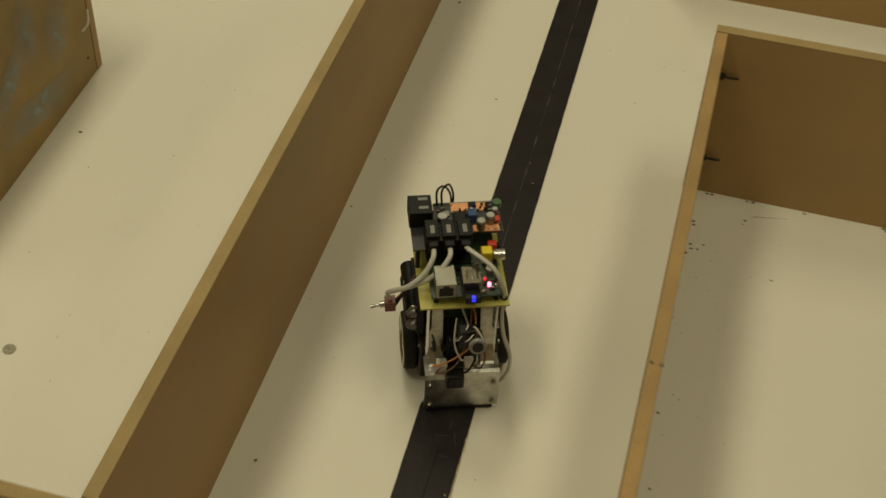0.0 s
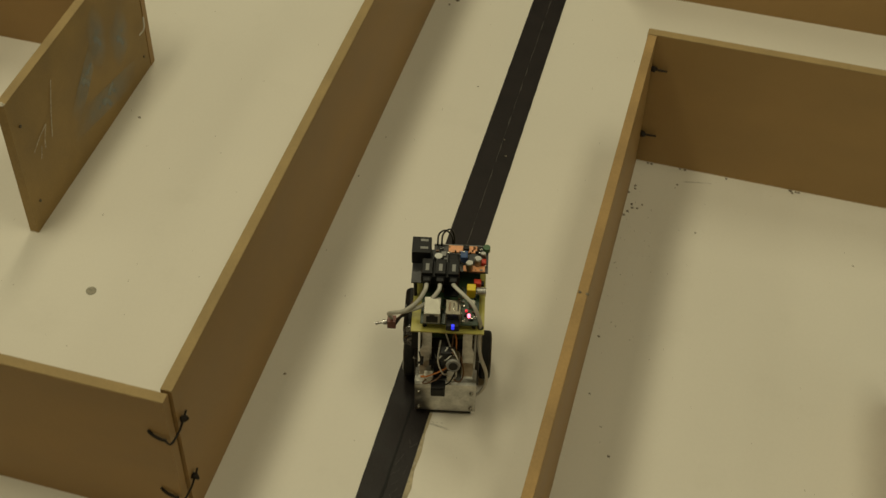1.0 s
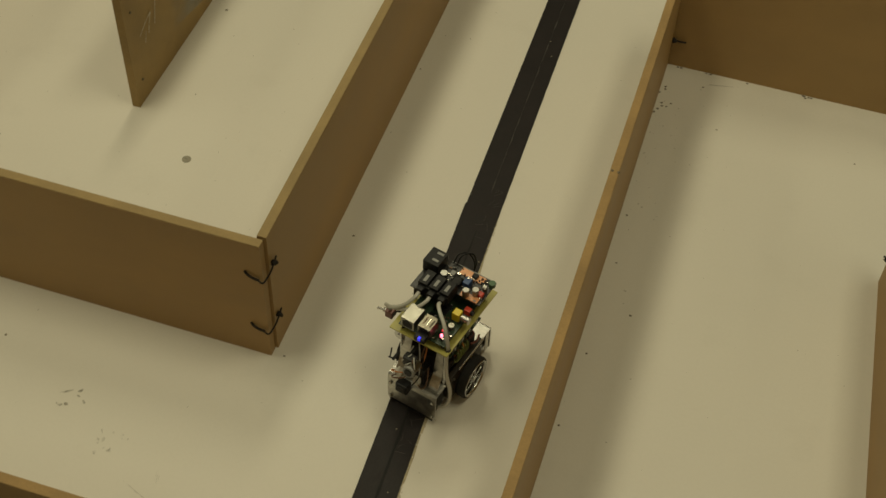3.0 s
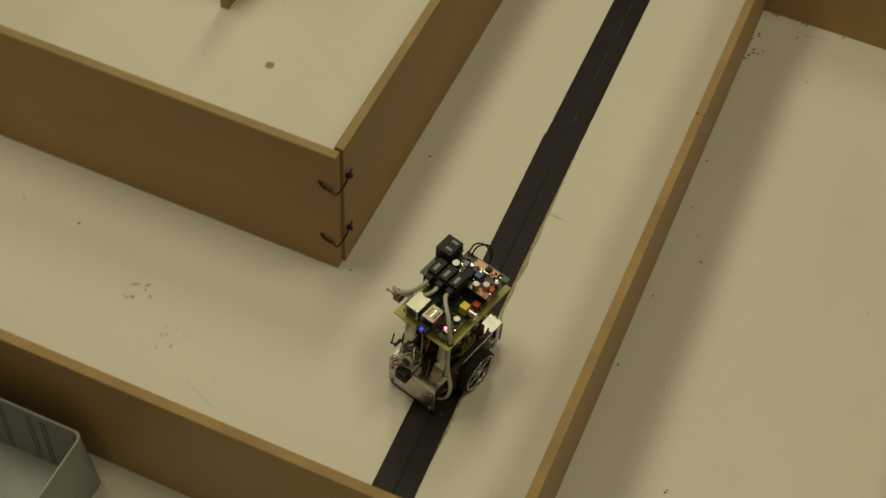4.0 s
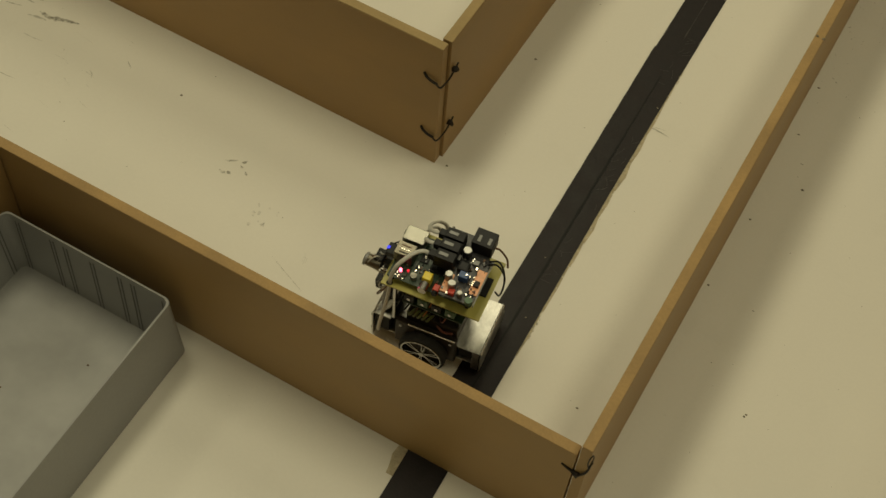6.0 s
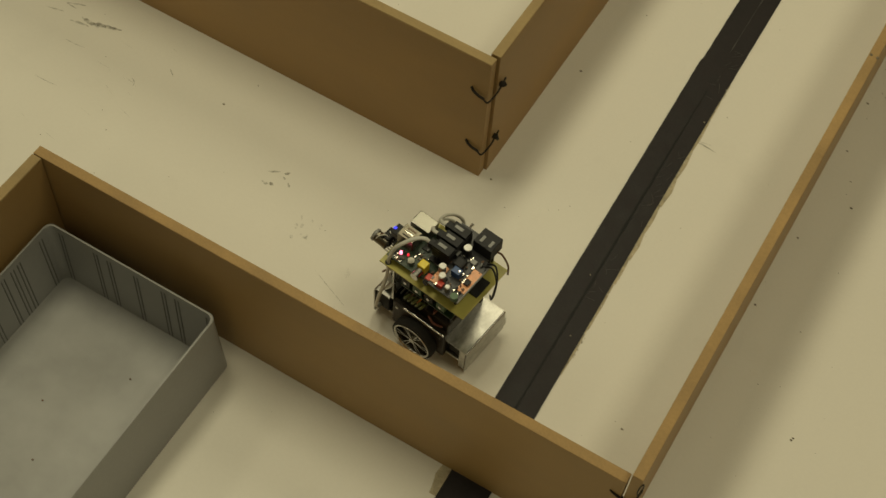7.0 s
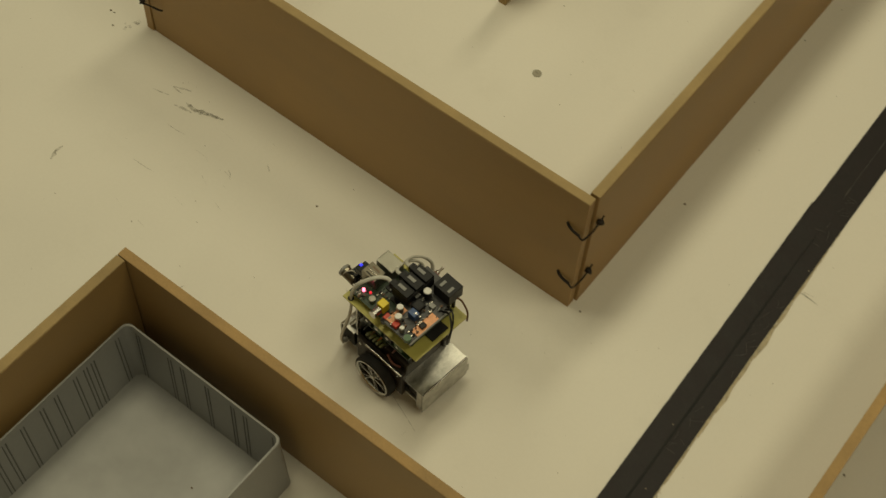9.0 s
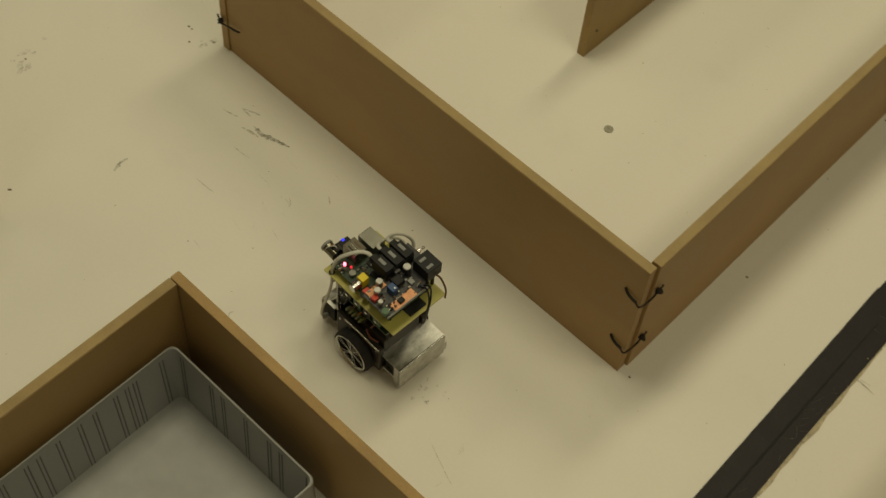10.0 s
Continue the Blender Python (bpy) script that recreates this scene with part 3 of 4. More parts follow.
mark([(-0.1804, -0.1152), (-0.1778, -0.1136), (-0.1760, -0.1108)], 0.002, "grey rubbed smudge on the white floor", 42)
mark([(-0.1876, -0.1329), (-0.1846, -0.1342), (-0.1823, -0.1342)], 0.0022, "grey rubbed smudge on the white floor", 43)
mark([(-0.1704, -0.1235), (-0.1678, -0.1259), (-0.1659, -0.1270)], 0.0014, "grey rubbed smudge on the white floor", 44)
mark([(-0.1793, -0.1190), (-0.1768, -0.1206), (-0.1751, -0.1210)], 0.0012, "grey rubbed smudge on the white floor", 45)
scuff(-0.0489, -0.2085, 0.002, 0.05, 12, 4, 8, "thin scratch on the white floor", 0.0005)
scuff(-0.4040, -0.1196, 0.10, 0.05, 75, 12, 9, "faint scattered scratches on the white floor", 0.0004)
mark([(-0.3319, -0.2483), (-0.3343, -0.2438), (-0.3325, -0.2399)], 0.0006, "short dark hair on the white floor", 60)
scuff(-0.2978, -0.2550, 0.004, 0.02, 30, 3, 10, "short dark hair mark on the white floor", 0.0006, DIRT)
bm = bmesh.new()
rod(bm, (-0.2155, 0.2405, -0.001), (-0.2155, 0.2405, 0.0009), 0.0056, seg=24)
tagged(part("floor_plug", bm, COIN), "small round grey plug set in the floor", "floor plug")


# ---- grey plastic bin ----
def storage_bin():
    root = new("storage_bin")
    x0, x1, y0, y1, h, t, rc = -0.2985, -0.0985, -0.66, -0.3385, 0.096, 0.0022, 0.008

    def ring(bm, ins, z, seg=6):
        out = []
        for cx, cy, a0 in ((x1, y1, 0), (x0, y1, 90), (x0, y0, 180), (x1, y0, 270)):
            sx, sy = (-1 if cx == x1 else 1), (-1 if cy == y1 else 1)
            for k in range(seg + 1):
                a = radians(a0 + 90 * k / seg)
                out.append(bm.verts.new((cx + sx * (rc + ins) + rc * math.cos(a), cy + sy * (rc + ins) + rc * math.sin(a), z)))
        return out

    def skin(bm, rings):
        for a, b in zip(rings, rings[1:]):
            for k in range(len(a)):
                bm.faces.new((a[k], a[(k + 1) % len(a)], b[(k + 1) % len(a)], b[k]))

    bm = bmesh.new()
    rings = [ring(bm, -0.0032, 0.001), ring(bm, 0.0003, h - 0.003), ring(bm, 0.0, h - 0.001), ring(bm, 0.0006, h), ring(bm, t, h), ring(bm, t + 0.0004, h - 0.004), ring(bm, 0.003 + t, 0.006)]
    skin(bm, rings)
    bm.faces.new(rings[0][::-1])
    part("shell", bm, BIN, root, smooth=False)
    # bottom sheet carries the painted light and reflections
    bm = bmesh.new()
    bm.faces.new(ring(bm, 0.003 + t - 0.0002, 0.0062))
    part("bottom", bm, BIN_FLOOR, root, "bottom painted paler, with cloudy reflections")
    # divider slots: pairs of thin ribs on the inner faces, slot shade painted dark
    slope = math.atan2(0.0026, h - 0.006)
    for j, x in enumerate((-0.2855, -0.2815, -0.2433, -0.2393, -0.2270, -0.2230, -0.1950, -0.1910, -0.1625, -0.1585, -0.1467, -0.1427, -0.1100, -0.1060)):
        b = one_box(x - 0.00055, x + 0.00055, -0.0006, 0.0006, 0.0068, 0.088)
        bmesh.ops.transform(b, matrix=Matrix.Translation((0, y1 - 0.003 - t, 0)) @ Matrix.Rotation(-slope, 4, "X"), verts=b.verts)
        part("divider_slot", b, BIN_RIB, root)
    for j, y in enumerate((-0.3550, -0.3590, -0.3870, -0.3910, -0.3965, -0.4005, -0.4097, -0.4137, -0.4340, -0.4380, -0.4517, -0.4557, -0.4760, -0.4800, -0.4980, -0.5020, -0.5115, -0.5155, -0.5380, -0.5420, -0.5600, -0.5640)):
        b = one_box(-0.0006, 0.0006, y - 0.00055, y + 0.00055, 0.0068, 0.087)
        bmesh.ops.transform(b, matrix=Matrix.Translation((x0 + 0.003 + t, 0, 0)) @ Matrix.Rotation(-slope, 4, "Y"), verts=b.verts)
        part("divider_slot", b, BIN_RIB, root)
    return tagged(root, "open grey plastic storage bin with ribbed sides", "storage bin")


storage_bin()
for i, (x, y) in enumerate(((-0.165, -0.404), (-0.222, -0.467), (-0.19, -0.52))):
    bm = bmesh.new()
    blob(bm, (x, y, 0.0068), 0.0010, (1.2, 1, 0.5), 0.4, 1, i)
    tagged(part("crumb", bm, BROWN_W), "tiny brown crumb lying in the bin", "crumb", "crumbs")


# ---- the little wheeled robot; x to its right, y ahead, z up, in millimetres here ----
ROBOT = new("robot")


def mm(bm, wide=0.00101, tall=0.001036):
    bmesh.ops.scale(bm, vec=(wide, wide, tall), verts=bm.verts)
    return bm


def rbox(name, x0, x1, y0, y1, z0, z1, material, parent=ROBOT, label="", bev=0.4, turn=None, at=None):
    bm = one_box(x0, x1, y0, y1, z0, z1, bev)
    if turn:
        c = Vector(at or ((x0 + x1) / 2, (y0 + y1) / 2, (z0 + z1) / 2))
        e = Euler([radians(a) for a in turn]).to_matrix().to_4x4()
        bmesh.ops.transform(bm, matrix=Matrix.Translation(c) @ e @ Matrix.Translation(-c), verts=bm.verts)
    return part(name, mm(bm), material, parent, label)


def rrod(name, a, b, r, material, parent=ROBOT, label="", r1=None, seg=16):
    bm = bmesh.new()
    rod(bm, a, b, r, r1, seg)
    return part(name, mm(bm), material, parent, label)


def cable(name, pts, r, material, parent=ROBOT, label="", flat=1.0):
    bm = bmesh.new()
    tube(bm, pts, r, 8, flat, 6)
    return part(name, mm(bm), material, parent, label, smooth=True)


def sheet(bm, pts, x0, x1, t):
    """A bent metal sheet: profile points (y, z), spanning x0 to x1, t thick."""
    p = [Vector((0, y, z)) for y, z in pts]
    ring = []
    for i, q in enumerate(p):
        d = (p[min(i + 1, len(p) - 1)] - p[max(i - 1, 0)]).normalized()
        n = Vector((0, -d.z, d.y)) * t
        ring.append([bm.verts.new((x, v.y, v.z)) for v in (q, q + n) for x in (x0, x1)])
    for a, b in zip(ring, ring[1:]):
        for i, j in ((0, 1), (3, 2)):
            bm.faces.new((a[i], a[j], b[j], b[i]))
        bm.faces.new((a[0], b[0], b[2], a[2]))
        bm.faces.new((a[1], a[3], b[3], b[1]))
    for r in (ring[0], ring[-1]):
        bm.faces.new((r[0], r[1], r[3], r[2]))
    bmesh.ops.recalc_face_normals(bm, faces=bm.faces)


# chassis
rbox("base_plate", -27, 27, -50, 56, 16, 18, ALU)
for s in (-1, 1):
    bm = bmesh.new()
    box(bm, s * 29 - 3, s * 29 + 3, -30, 34, 14, 52, 1.5)
    part("gearbox_side", mm(bm), DARK, ROBOT, "dark plastic gearbox side")
    rrod("axle_rod", (s * 33, -29, 54), (s * 33, 20, 54), 1.1, STEEL)
    for y in (-24, -6, 12, 28):
        rrod("screw", (s * 32, y, 46), (s * 33.4, y, 46), 1.6, STEEL, seg=10)
rrod("motor", (-24, 8, 30), (24, 8, 30), 11, STEEL)
rbox("motor_housing", -24, 24, -28, 26, 20, 60, DARK, bev=2)
for s in (-1, 1):
    rrod("skid_screw", (s * 12, -40, 0.3), (s * 12, -40, 17), 3, STEEL)
rrod("ball_caster", (0, 44, 0.3), (0, 44, 17), 5, STEEL)

# front bumper of bent aluminium
FRONT = new("front_bumper")
FRONT.parent = ROBOT
bm = bmesh.new()
sheet(bm, [(59, 5), (59.5, 8), (60, 40), (59, 45), (56.5, 46.5), (40, 46.5)], -30, 30, 1.4)
part("plate", mm(bm), ALU, FRONT)
for s in (-1, 1):
    for z in (10, 34):
        rrod("rivet", (s * 25.5, 59.5, z), (s * 25.5, 61.9, z), 2.2, NICKEL, FRONT, r1=1.6, seg=12)
# black filler added for the shade inside the hollow bumper
rbox("hollow_shade_box", -28, 28, 42, 57, 18, 45, BLACK_MATT, FRONT)
rbox("rubber_lip", -26, 28, 58.3, 59, 1.2, 7, BLACK_MATT, FRONT)
# two upright aluminium brackets
for s in (-1, 1):
    bm = bmesh.new()
    sheet(bm, [(52, 46.8), (50, 48), (43, 60), (36, 92), (31, 108)], s * 20.5 - 5.5, s * 20.5 + 5.5, 1.2)
    part("upright_bracket", mm(bm), ALU, ROBOT)
# front servo and sensor head with leads
SERVO = new("sensor_servo")
SERVO.parent = ROBOT
rbox("servo_body", -11, 12, 41, 53, 48, 72, BLACK, SERVO)
rbox("servo_ear", -16, 17, 44, 50, 62, 64.5, BLACK, SERVO)
rrod("servo_hub", (6, 47, 72), (6, 47, 77), 5, BLACK, SERVO)
rbox("sensor_arm", 1, 5, 46, 62, 78, 98, BLACK, SERVO)
rbox("sensor_shell", -8, 6, 60, 69, 91, 104, BLACK, SERVO, "black sensor block below the computer board", 1.5)
rrod("lens_ring", (-7, 62, 95), (-7, 76, 96.5), 6.0, USB_CAN, SERVO, "dull grey round sensor barrel", seg=20)
rrod("lens_rim", (-7, 76, 96.5), (-7, 78.5, 97), 7.0, PALE_SLOT, SERVO, "pale grey sensor rim", r1=6.4, seg=20)
rrod("lens", (-7, 78.3, 97), (-7, 79, 97.1), 4.4, BLACK, SERVO, seg=20)
for k in range(7):
    a = 0.9 * k
    cable("lead", [(-4 + 1.5 * k, 60, 96), (-9 + 3 * math.cos(a) + k, 66 + 4 * math.sin(a), 104 + 2 * math.cos(a)), (-12 + 3 * k, 70 + 3 * math.cos(2 * a), 98), (-10 + 3 * k, 62, 88), (-6 + 2 * k, 54, 82)], 0.6, (TRANSLUCENT, BROWN_W, GREY_CABLE, BLACK, TRANSLUCENT, BROWN_W, GREY_CABLE)[k], SERVO)
rbox("sensor_head", 0, 14, 60, 70, 40, 54, BLACK, SERVO, "black distance sensor head", 1.2)
rbox("sensor_window", 2, 12, 69.6, 71, 43, 51, BLACK_MATT, SERVO)
rbox("plug", 13, 21, 52, 60, 50, 57, WHITE_PLUG, SERVO, "white wire plug")
rbox("plug", -8, -1, 54, 60, 52, 60, WHITE_PLUG, SERVO, "white wire plug")
for k, (m_, pts) in enumerate(((BROWN_W, [(17, 58, 54), (22, 63, 52), (18, 67, 56), (8, 64, 60), (2, 58, 66), (-4, 52, 84), (-6, 44, 104)]),
                               (ORANGE_W, [(17, 57, 55), (24, 60, 58), (20, 64, 62), (6, 60, 66), (-6, 56, 76), (-9, 48, 96), (-6, 42, 108)]),
                               (GREY_CABLE, [(-5, 58, 56), (-10, 62, 62), (-8, 58, 76), (-3, 50, 92), (2, 44, 106)]),
                               (BROWN_W, [(-5, 58, 55), (-13, 62, 54), (-17, 58, 62), (-14, 50, 78)]),
                               (BLACK, [(4, 64, 50), (-4, 66, 58), (-10, 60, 74), (-8, 50, 92)]),
                               (WHITE_PLUG, [(-2, 56, 58), (3, 62, 66), (8, 58, 80), (6, 48, 98)]))):
    cable("lead", pts, 0.75, m_, SERVO)
rbox("clip", 22, 25, 50, 60, 74, 76, BLACK, SERVO)
cable("wire_end", [(24, 58, 75), (27, 62, 80), (24, 64, 86), (26, 58, 92)], 0.8, BLACK, SERVO)

# rear aluminium box
REAR = new("rear_box")
REAR.parent = ROBOT
bm = bmesh.new()
sheet(bm, [(-55.2, 7), (-55.6, 10), (-55.6, 38.6), (-55.2, 39.7), (-54.2, 40.3), (-27, 40.3)][::-1], -28, 34.5, 1.2)
part("plate", mm(bm), ALU, REAR)
# brighter, smoother rod set into the bend stands in for its highlight
rrod("fold", (-27.9, -54.35, 39.35), (34.4, -54.35, 39.35), 1.35, STEEL, REAR, "added bright rod for the highlight on the sheet's fold", seg=20)
rbox("side_flange", -27.4, -26, -53, -46, 8, 39, ALU, REAR)
rbox("side_flange", 32, 33.4, -53, -40, 8, 39, ALU, REAR)
rbox("battery_pack", -24, 31, -50, -30, 19, 37, BLACK_MATT, REAR, bev=2)
rbox("torn_corner", 34, 38, -55.4, -54.6, 12, 24, ALU, REAR, "jagged torn metal tab")


# wheels
def wheel(side):
    root = new("wheel")
    root.parent = ROBOT
    bm = bmesh.new()
    prof = [(-5, 20.6), (-5.5, 21.8), (-4.8, 23.3), (-3, 24), (3, 24), (4.8, 23.3), (5.5, 21.8), (5, 20.6)]
    rings = [[bm.verts.new((x, r * math.cos(2 * math.pi * k / 40), r * math.sin(2 * math.pi * k / 40))) for k in range(40)] for x, r in prof]
    for a, b in zip(rings, rings[1:] + rings[:1]):
        for k in range(40):
            bm.faces.new((a[k], a[(k + 1) % 40], b[(k + 1) % 40], b[k]))
    bmesh.ops.recalc_face_normals(bm, faces=bm.faces)
    part("tyre", mm(bm, 0.001036), RUBBER, root)
    bm = bmesh.new()
    prof = [(side * 4.6, 20.9), (side * 5.8, 21.4), (side * 6.1, 20.2), (side * 3.5, 19.4), (side * -5, 18.4), (side * -5, 20.5)]
    rings = [[bm.verts.new((x, r * math.cos(2 * math.pi * k / 40), r * math.sin(2 * math.pi * k / 40))) for k in range(40)] for x, r in prof]
    for a, b in zip(rings, rings[1:] + rings[:1]):
        for k in range(40):
            bm.faces.new((a[k], a[(k + 1) % 40], b[(k + 1) % 40], b[k]))
    bmesh.ops.recalc_face_normals(bm, faces=bm.faces)
    rim = part("rim", mm(bm, 0.001036), CHROME, root, smooth=True)
    bm = bmesh.new()
    rod(bm, (side * -4.5, 0, 0), (side * -3.6, 0, 0), 18.8, seg=32)
    part("rim_back", mm(bm, 0.001036), DARK, root)
    for k in range(6):
        for d in (-7, 7):
            a = radians(60 * k + d)
            b = one_box(side * 3.5 - 0.6, side * 3.5 + 0.6, -0.42, 0.42, 3.0, 19.6, 0.12)
            bmesh.ops.rotate(b, matrix=Matrix.Rotation(a, 3, "X"), verts=b.verts)
            part("spoke", mm(b, 0.001036), CHROME, root)
    bm = bmesh.new()
    rod(bm, (side * 0.5, 0, 0), (side * 4.8, 0, 0), 4.0, 3.0, 20)
    part("hub", mm(bm, 0.001036), CHROME, root)
    return root


WHEEL_L, WHEEL_R = wheel(-1), wheel(1)
WHEEL_X, WHEEL_Y, WHEEL_Z = 0.0384, 0.0010, 0.0249

# batteries, switch and side wiring
for k, (x, z) in enumerate(((37, 70), (37, 84))):
    bat = rrod("battery", (x, -24, z), (x, 25, z), 6.8, BLACK, label="black battery cell in a sleeve", seg=24)
    rrod("battery_cap", (x, 25, z), (x, 27, z), 6.4, STEEL, bat, seg=24)
    rrod("battery_nub", (x, 27, z), (x, 28.6, z), 2.4, STEEL, bat, seg=12)
    for j in range(3):
        rbox("print_bar", x - 0.5 + 4.6, x + 6.0, 6 - 5 * j, 9 - 5 * j, z + 2.6, z + 4.2, PALE_SLOT, bat, "pale printed bar", 0)
rbox("battery_holder", 29, 35, -26, 28, 60, 92, BLACK_MATT)
SWITCH = rbox("toggle_switch", 51, 59.5, 12, 21, 80, 89.5, BROWN_RED, label="small red-brown toggle switch on its wires")
rrod("bushing", (59.5, 16.5, 84.5), (63.5, 16.8, 84), 2.6, STEEL, SWITCH)
rrod("lever", (63.5, 16.8, 84), (71, 17.4, 82.5), 1.0, STEEL, SWITCH, r1=1.6)
for k in range(3):
    cable("switch_wire", [(51, 13 + 3 * k, 85), (46, 12 + 4 * k, 90 + 3 * k), (41, 12 + 3 * k, 98), (33, 6 + 4 * k, 108)], 0.9, BLACK if k else BROWN_W)
for k in range(5):
    y = 20 - 4.6 * k
    cable("twisted_wire", [(-27, y + 3, 66), (-31, y, 70), (-29, y - 3, 76), (-25, y - 4, 72)], 1.5, GREEN_W)
cable("purple_wire", [(-30, -8, 66), (-32, -16, 63), (-30, -25, 63)], 1.1, BROWN_RED)
for k in range(4):
    rbox("terminal", -28, -19, 18 - 14 * k, 28 - 14 * k, 86, 96, GREEN_C if k % 2 else BLACK, label="screw terminal under the board")
    rrod("terminal_screw", (-29, 23 - 14 * k, 91), (-27.5, 23 - 14 * k, 91), 1.8, STEEL, seg=10)
rbox("driver_board", -27, 27, -32, 30, 80, 82, PCB_GREEN, label="green motor driver board below the top board")
for k in range(5):
    rbox("driver_chip", -18 + 8 * k, -13 + 8 * k, -20 + 6 * (k % 3), -10 + 6 * (k % 3), 82, 88, BLACK)
for x, y in ((-29, 44), (29, 44), (-20, -30), (20, -30)):
    lo = 46 if y > 0 else 40
    rrod("standoff", (x * 0.9, y * 0.86, lo), (x * 0.9, y * 0.86, 111), 2.3, STEEL if y > 0 else BLACK, seg=6)
for k in range(5):
    cable("harness_wire", [(-25 + 2 * k, 30 - 9 * k, 60), (-29, 26 - 10 * k, 72 + k), (-24 + 3 * k, 20 - 9 * k, 86)], 0.8, (BLACK, BROWN_W, ORANGE_W, BLACK, BROWN_RED)[k])

# top board
rbox("top_board", -34.6, 34.6, -49.7, 49.7, 110, 111.6, PCB, label="bare yellow-green fibreglass top board", bev=0.2)
rrod("cable_hole", (-31, 42, 111.6), (-31, 42, 111.9), 3.2, BLACK_MATT, seg=16)
rbox("socket_chip", -9, 12, -46, -30, 111.8, 114, BLACK_MATT, label="flat black chip on the top board")

# computer board
PI = rbox("computer_board", -29, 26, -38, 46, 118, 119.5, PCB_GREEN, label="small green computer board", bev=0.2)
for x, y in ((-25, 42), (22, 42), (-25, -34), (22, -34)):
    rrod("board_standoff", (x, y, 111), (x, y, 118), 2.2, BLACK, seg=8)
ETH = rbox("network_socket", 7, 23, 25, 46.5, 119.5, 133, NICKEL, PI, "silver network socket", 0.6)
rbox("socket_mouth", 9.5, 20.5, 46.2, 47.2, 121.5, 129.5, BLACK_MATT, ETH)
rbox("socket_notch", 12.5, 17.5, 46.2, 47.3, 129, 131.5, BLACK_MATT, ETH)
USB = rbox("usb_socket", -12, 2.5, 29, 47, 119.5, 134.5, USB_CAN, PI, "silver double plug socket", 0.5)
for z in (121.5, 128.5):
    rbox("socket_mouth", -10, 0.5, 46.8, 47.5, z, z + 4.2, BLACK_MATT, USB)
for k in range(3):
    rbox("vent", -10 + 4 * k, -8.6 + 4 * k, 33, 43, 134.3, 134.8, (DARK, SOLDER, BROWN_W)[k], USB)
DONGLE = rbox("dongle", -11, 1.5, 46, 56, 121, 127.5, BLACK, PI, "black plug-in stick with a blue light", 1)
rbox("blue_light", -6.5, -3.5, 53.5, 56.4, 123.5, 128, LED_BLUE, DONGLE, "lit blue indicator")
rbox("main_chip", -9, 5, -2, 12, 119.5, 121.5, BLACK, PI)
rbox("network_chip", -3, 6, 16, 24, 119.5, 121, BLACK, PI)
rrod("indicator", (-19.6, 36.1, 119.5), (-19.6, 36.1, 122.4), 1.5, LED_RED, PI, "bright red indicator lamp", seg=10)
rrod("indicator", (-17, 29.5, 119.5), (-17, 29.5, 121.3), 1.3, LED_RED_DIM, PI, "dim red indicator lamp", seg=10)
rbox("indicator", -26, -24.6, 38, 39.5, 119.5, 120.6, PALE_SLOT, PI)
VIDEO = rbox("video_socket", -25, -16.5, 4.3, 12.7, 119.5, 131, YELLOW, PI, "yellow video socket with silver barrel", 0.8)
rrod("barrel", (-26, 8.5, 125), (-35, 8.5, 125), 4.2, STEEL, VIDEO, seg=20)
AUDIO = rbox("audio_socket", -30, -23, -6, 0, 119.5, 127, RED, PI, "red audio socket", 0.8)
rrod("barrel", (-30, -3, 123.5), (-33, -3, 123.5), 2.8, BLACK, AUDIO)
for k in range(2):
    rbox("pin_header", 19.5 + 2.6 * k, 21.5 + 2.6 * k, -36, 3, 119.5, 127, BLACK, PI)
for k in range(70):
    x, y = random.uniform(-28, 8), random.uniform(-6, 44)
    s = random.uniform(0.5, 1.7)
    rbox("surface_part", x - s, x + s, y - s * 0.6, y + s * 0.6, 119.5, 120.2 + random.random() * 1.2, random.choice((BLACK, SOLDER, PALE_SLOT, BLACK, BROWN_W, SOLDER)), PI, bev=0)
rrod("capacitor", (-22, 22, 119.5), (-22, 22, 124.5), 3.3, NICKEL, PI)

# triple cable socket block with grey leads, and a twin block behind it, on the upper deck
rbox("deck_board", -8, 37, -36, 8, 132, 133.4, PCB_DARK, label="dark socket board on the upper deck", bev=0.2)
for x, y in ((-4, -32), (33, -32), (33, 4), (-4, 4)):
    rrod("deck_post", (x, y, 111), (x, y, 132), 1.8, BLACK, seg=8)
BLOCK = rbox("socket_block", -9, 27.5, -11, 9, 133, 143.5, BLACK, label="black block of three cable sockets", bev=0.8)
for k in range(3):
    x = -3.4 + 12.6 * k
    rbox("socket_shell", x - 5.4, x + 5.4, -10.6, 8.4, 143.2, 147.6, BLACK, BLOCK, bev=0.9)
    rbox("plug_clip", x - 1.7, x + 1.7, -3.5, 5.5, 147.4, 148.2, PALE_SLOT, BLOCK, "pale plug clip", 0.2)
    rbox("slot", x - 4.6, x + 4.6, 9.8, 10.5, 134.5, 142.5, BLACK_MATT, BLOCK)
    rbox("plug", x - 3.6, x + 3.6, 8, 15, 136, 144, BLACK, BLOCK, bev=0.8)
TWIN = rbox("socket_block", 19.5, 38, -38, -17, 133, 148.5, BLACK, label="taller black twin cable socket block", bev=0.8)
for y in (-33, -23):
    rbox("plug_clip", 22.5, 30, y - 1.5, y + 1.5, 148.2, 149.1, PALE_SLOT, TWIN, "pale plug clip", 0.3)
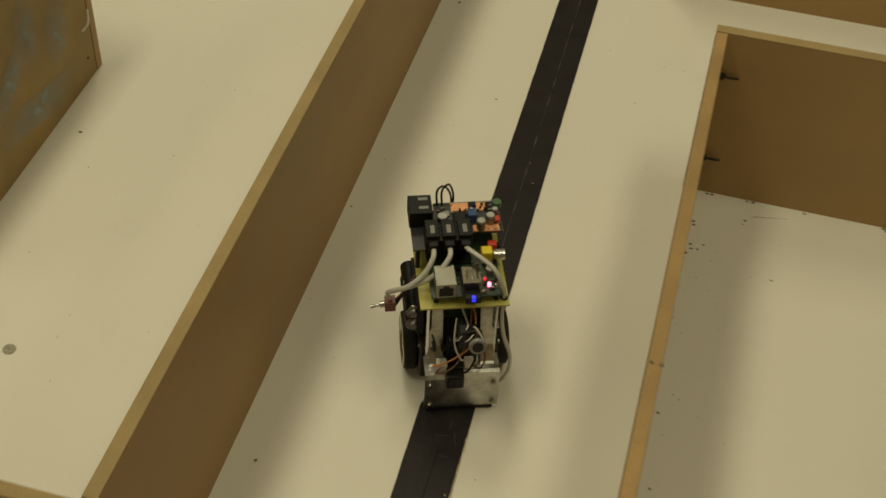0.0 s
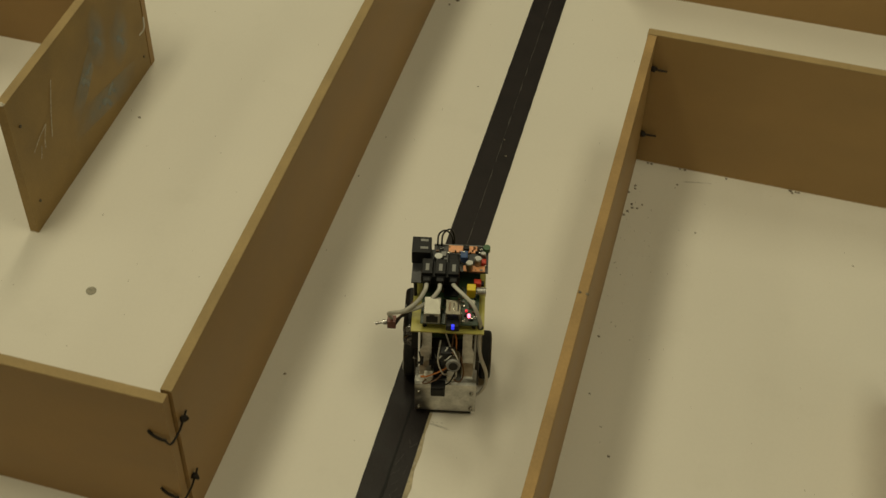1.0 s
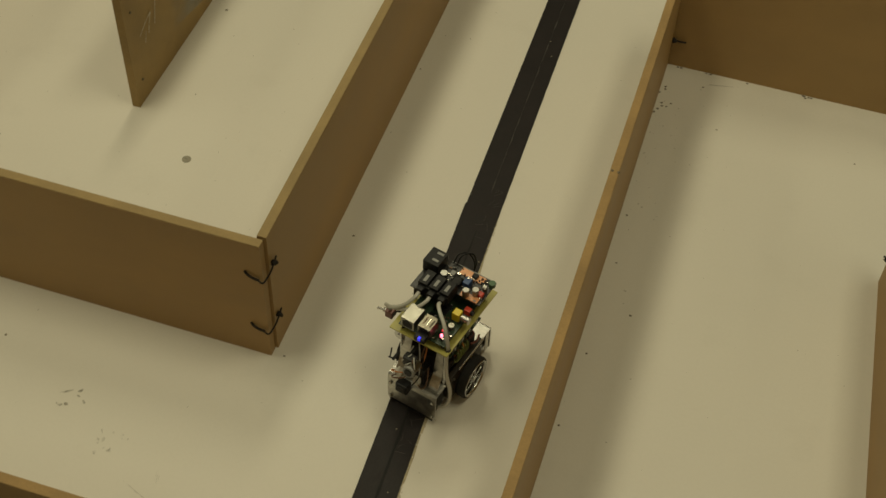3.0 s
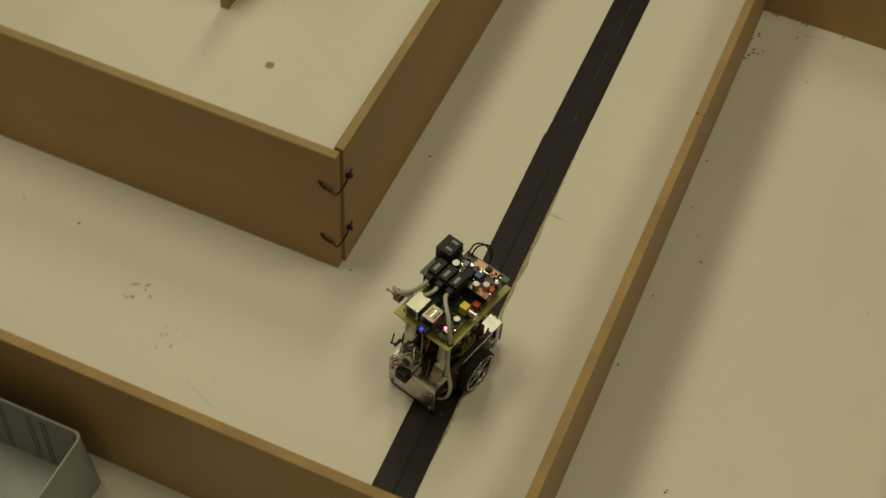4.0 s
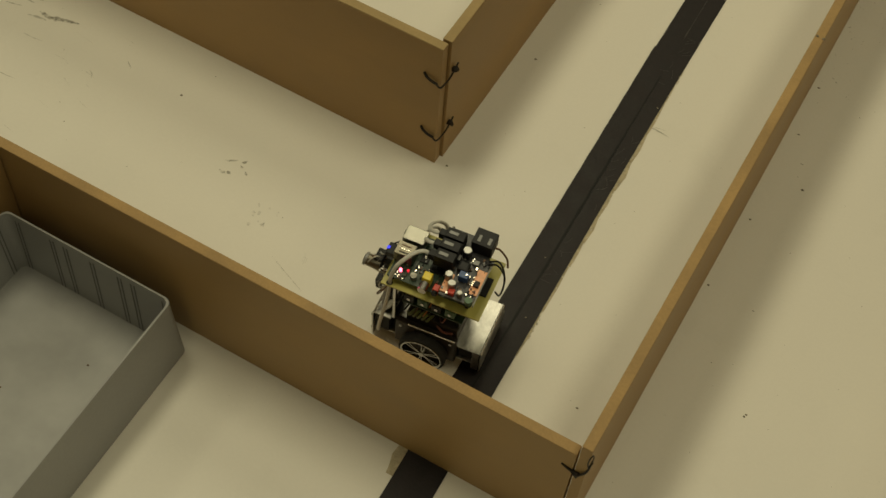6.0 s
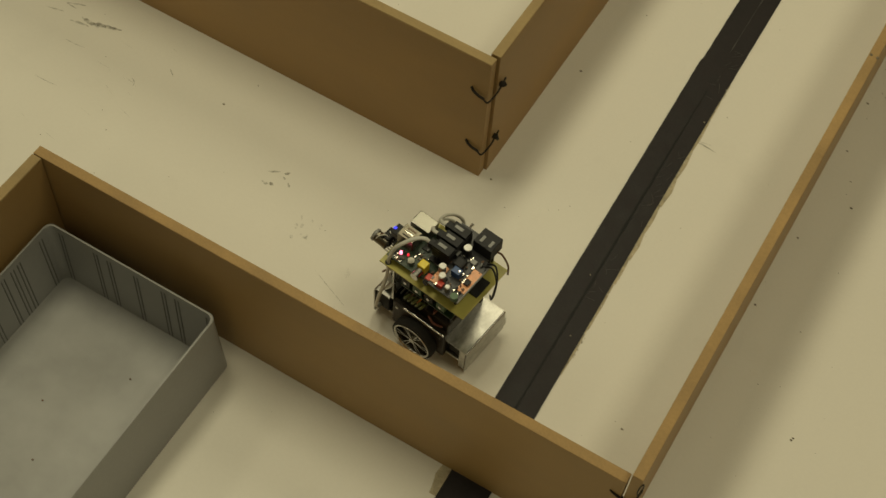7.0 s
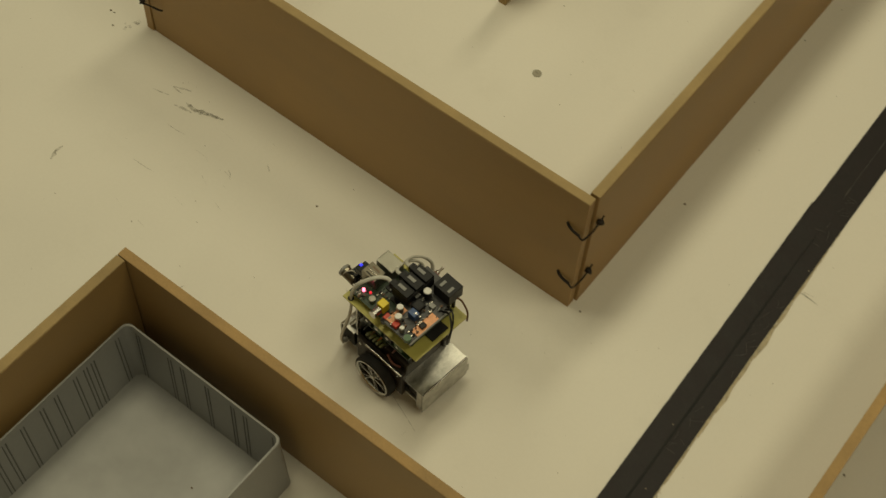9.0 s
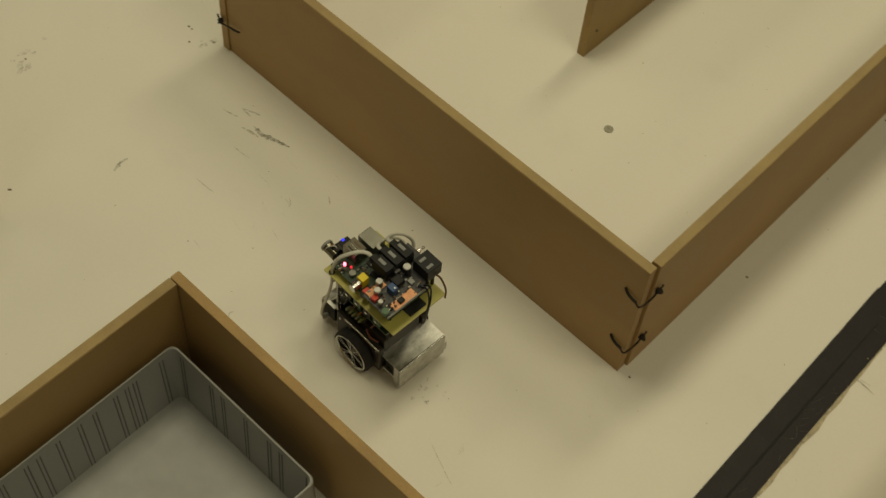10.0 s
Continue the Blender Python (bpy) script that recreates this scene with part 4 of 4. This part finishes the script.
cable("grey_lead", [(-3.4, 14, 140), (-5, 20, 143), (-11, 27, 143), (-20, 34, 139), (-26, 39, 132), (-30.5, 41.5, 119), (-31, 42, 110), (-30.5, 43, 92), (-33, 45, 72), (-39, 47, 52), (-39, 49, 36), (-34, 51, 26), (-29, 52, 22)], 2.2, GREY_CABLE, label="grey cable arching over the computer board and down", flat=0.65)
cable("grey_lead", [(9.2, 14, 140), (10, 21, 138), (17, 27, 131), (28, 30, 123), (40, 29, 116), (47, 24, 108), (43, 16, 101)], 2.1, GREY_CABLE, label="grey cable curling over the board's side", flat=0.7)
cable("grey_lead", [(21.8, 14, 140), (23, 21, 137), (30, 28, 128), (42, 31, 118), (53, 27, 110), (58, 21, 101), (55, 17, 91)], 2.1, GREY_CABLE, label="grey cable running to the switch", flat=0.7)

# power board behind the computer
POWER = rbox("power_board", -36, 17, -41, -8, 132.4, 134, PCB_DARK, label="dark power board with round capacitors", bev=0.2)
rbox("heat_spreader", -25, 3, -41.5, -32.5, 133.8, 134.9, COPPER, POWER, "bare copper heat spreader", 0.3)
rbox("board_rim", -36, 17, -42.6, -41.6, 132.2, 135.0, PALE_SLOT, POWER, "pale bare board edge", 0.2)
rbox("copper_patch", -33, -12, -15, -8, 134.1, 135.5, COPPER, POWER, "bare copper heat spreader", 0.5)
rbox("regulator", -17, -11, -39.5, -34.5, 134.8, 138, BLACK, POWER, bev=0.3)
for k in range(3):
    rbox("regulator_leg", -16.4 + 2.1 * k, -15.4 + 2.1 * k, -34.6, -32, 134.8, 135.8, SOLDER, POWER, bev=0)
for x, y, r, h in ((12, -17, 4.2, 145), (-18, -11, 3.6, 144), (-26, -17, 3.6, 144), (-31, -27, 2.6, 141)):
    c = rrod("capacitor", (x, y, 134), (x, y, h - 1), r, BLACK if r > 4 else NICKEL, POWER, seg=20)
    rrod("capacitor_top", (x, y, h - 1), (x, y, h), r - 0.2, CAP_TOP, c, r1=r - 0.5, seg=20)
rbox("coil", -8, 3, -25, -14, 134, 141, BLACK, POWER, bev=2)
rbox("blue_trimmer", -16, -9, -28, -19, 134, 142, BLUE, POWER, bev=0.5)
rrod("trimmer_screw", (-12, -26, 142), (-12, -26, 143), 1.2, STEEL, POWER, seg=8)
rrod("green_disc", (-34, -37, 134), (-34, -37, 139), 3.6, GREEN_C, POWER)
rbox("red_coil", -34, -28, -22, -16, 134, 138.5, RED, POWER, bev=0.8)
rbox("regulator", 1, 7, -14, -8.5, 134, 139, BLACK, POWER)
for k in range(4):
    rbox("fin", 1.6 + 1.5 * k, 2.3 + 1.5 * k, -13.4, -9, 139, 140.1, PALE_SLOT, POWER, bev=0)
for k in range(60):
    x, y = random.uniform(-34, 15), random.uniform(-39, -9)
    s = random.uniform(0.6, 1.6)
    rbox("surface_part", x - s, x + s, y - s * 0.6, y + s * 0.6, 134, 135.2 + random.random() * 1.8, random.choice((SOLDER, BLACK, PALE_SLOT, BLACK, BROWN_W, SOLDER)), POWER, bev=0)
rbox("resistor_pack", 5, 10, -31, -25, 134, 137, PALE_SLOT, POWER)
for dx in (0, 4):
    cable("loop_wire", [(14 - dx, -39, 136), (13 - dx, -48, 143), (6 - dx, -56 - dx / 2, 140), (0 - dx / 2, -59, 126), (1, -56, 108), (8, -50, 100)], 0.9, BLACK, label="thin black wire looping behind the board")
cable("loop_wire", [(30, -37, 136), (33, -42, 132), (33, -50, 122), (30, -53, 113)], 1.0, BROWN_W)
tagged(ROBOT, "small two-wheeled robot with stacked circuit boards and aluminium bumpers", "robot")

# ---- what moves ----
# seconds, x, y, heading in degrees
WAY = [
    (0, 0.1474, 0.3432, 200.9),
    (0.5, 0.1674, 0.2979, 198.6),
    (1, 0.1837, 0.2463, 192.6),
    (1.5, 0.1918, 0.1914, 185.8),
    (2, 0.1982, 0.1369, 177.0),
    (3.5, 0.1717, -0.0131, 163.9),
    (4, 0.1579, -0.0634, 164.2),
    (4.5, 0.1438, -0.1148, 165.6),
    (5, 0.1319, -0.1651, 165.4),
    (5.5, 0.1231, -0.1940, 156.8),
    (5.7, 0.1174, -0.1883, 120.3),
    (6.8, 0.0746, -0.1896, 82.0),
    (7, 0.0571, -0.1864, 82.5),
    (7.5, 0.0065, -0.1794, 83.0),
    (8, -0.0353, -0.1742, 83.6),
    (8.5, -0.0425, -0.1727, 83.4),
    (9, -0.0938, -0.1667, 83.2),
    (9.5, -0.1470, -0.1594, 84.6),
    (10, -0.1985, -0.1532, 87.7),
]


def way_at(t):
    for a, b in zip(WAY, WAY[1:]):
        if a[0] <= t <= b[0]:
            k = (t - a[0]) / (b[0] - a[0])
            return [p + (q - p) * k for p, q in zip(a[1:], b[1:])]
    return list(WAY[-1][1:])


def motions():
    walk(ROBOT, [(t, pose(x, y, 0, 0, 0, a)) for t, x, y, a in WAY])
    steps = [0.2 * k for k in range(51)]
    for w, side in ((WHEEL_L, -1), (WHEEL_R, 1)):
        roll, last, rows = 0.0, way_at(0.0), []
        for t in steps:
            now = way_at(t)
            a = radians((now[2] + last[2]) / 2)
            ahead = -(now[0] - last[0]) * math.sin(a) + (now[1] - last[1]) * math.cos(a) + side * WHEEL_X * radians(now[2] - last[2])
            roll -= math.degrees(ahead / WHEEL_Z)
            rows.append((t, pose(side * WHEEL_X, WHEEL_Y, WHEEL_Z, roll)))
            last = now
        walk(w, rows)


motions()
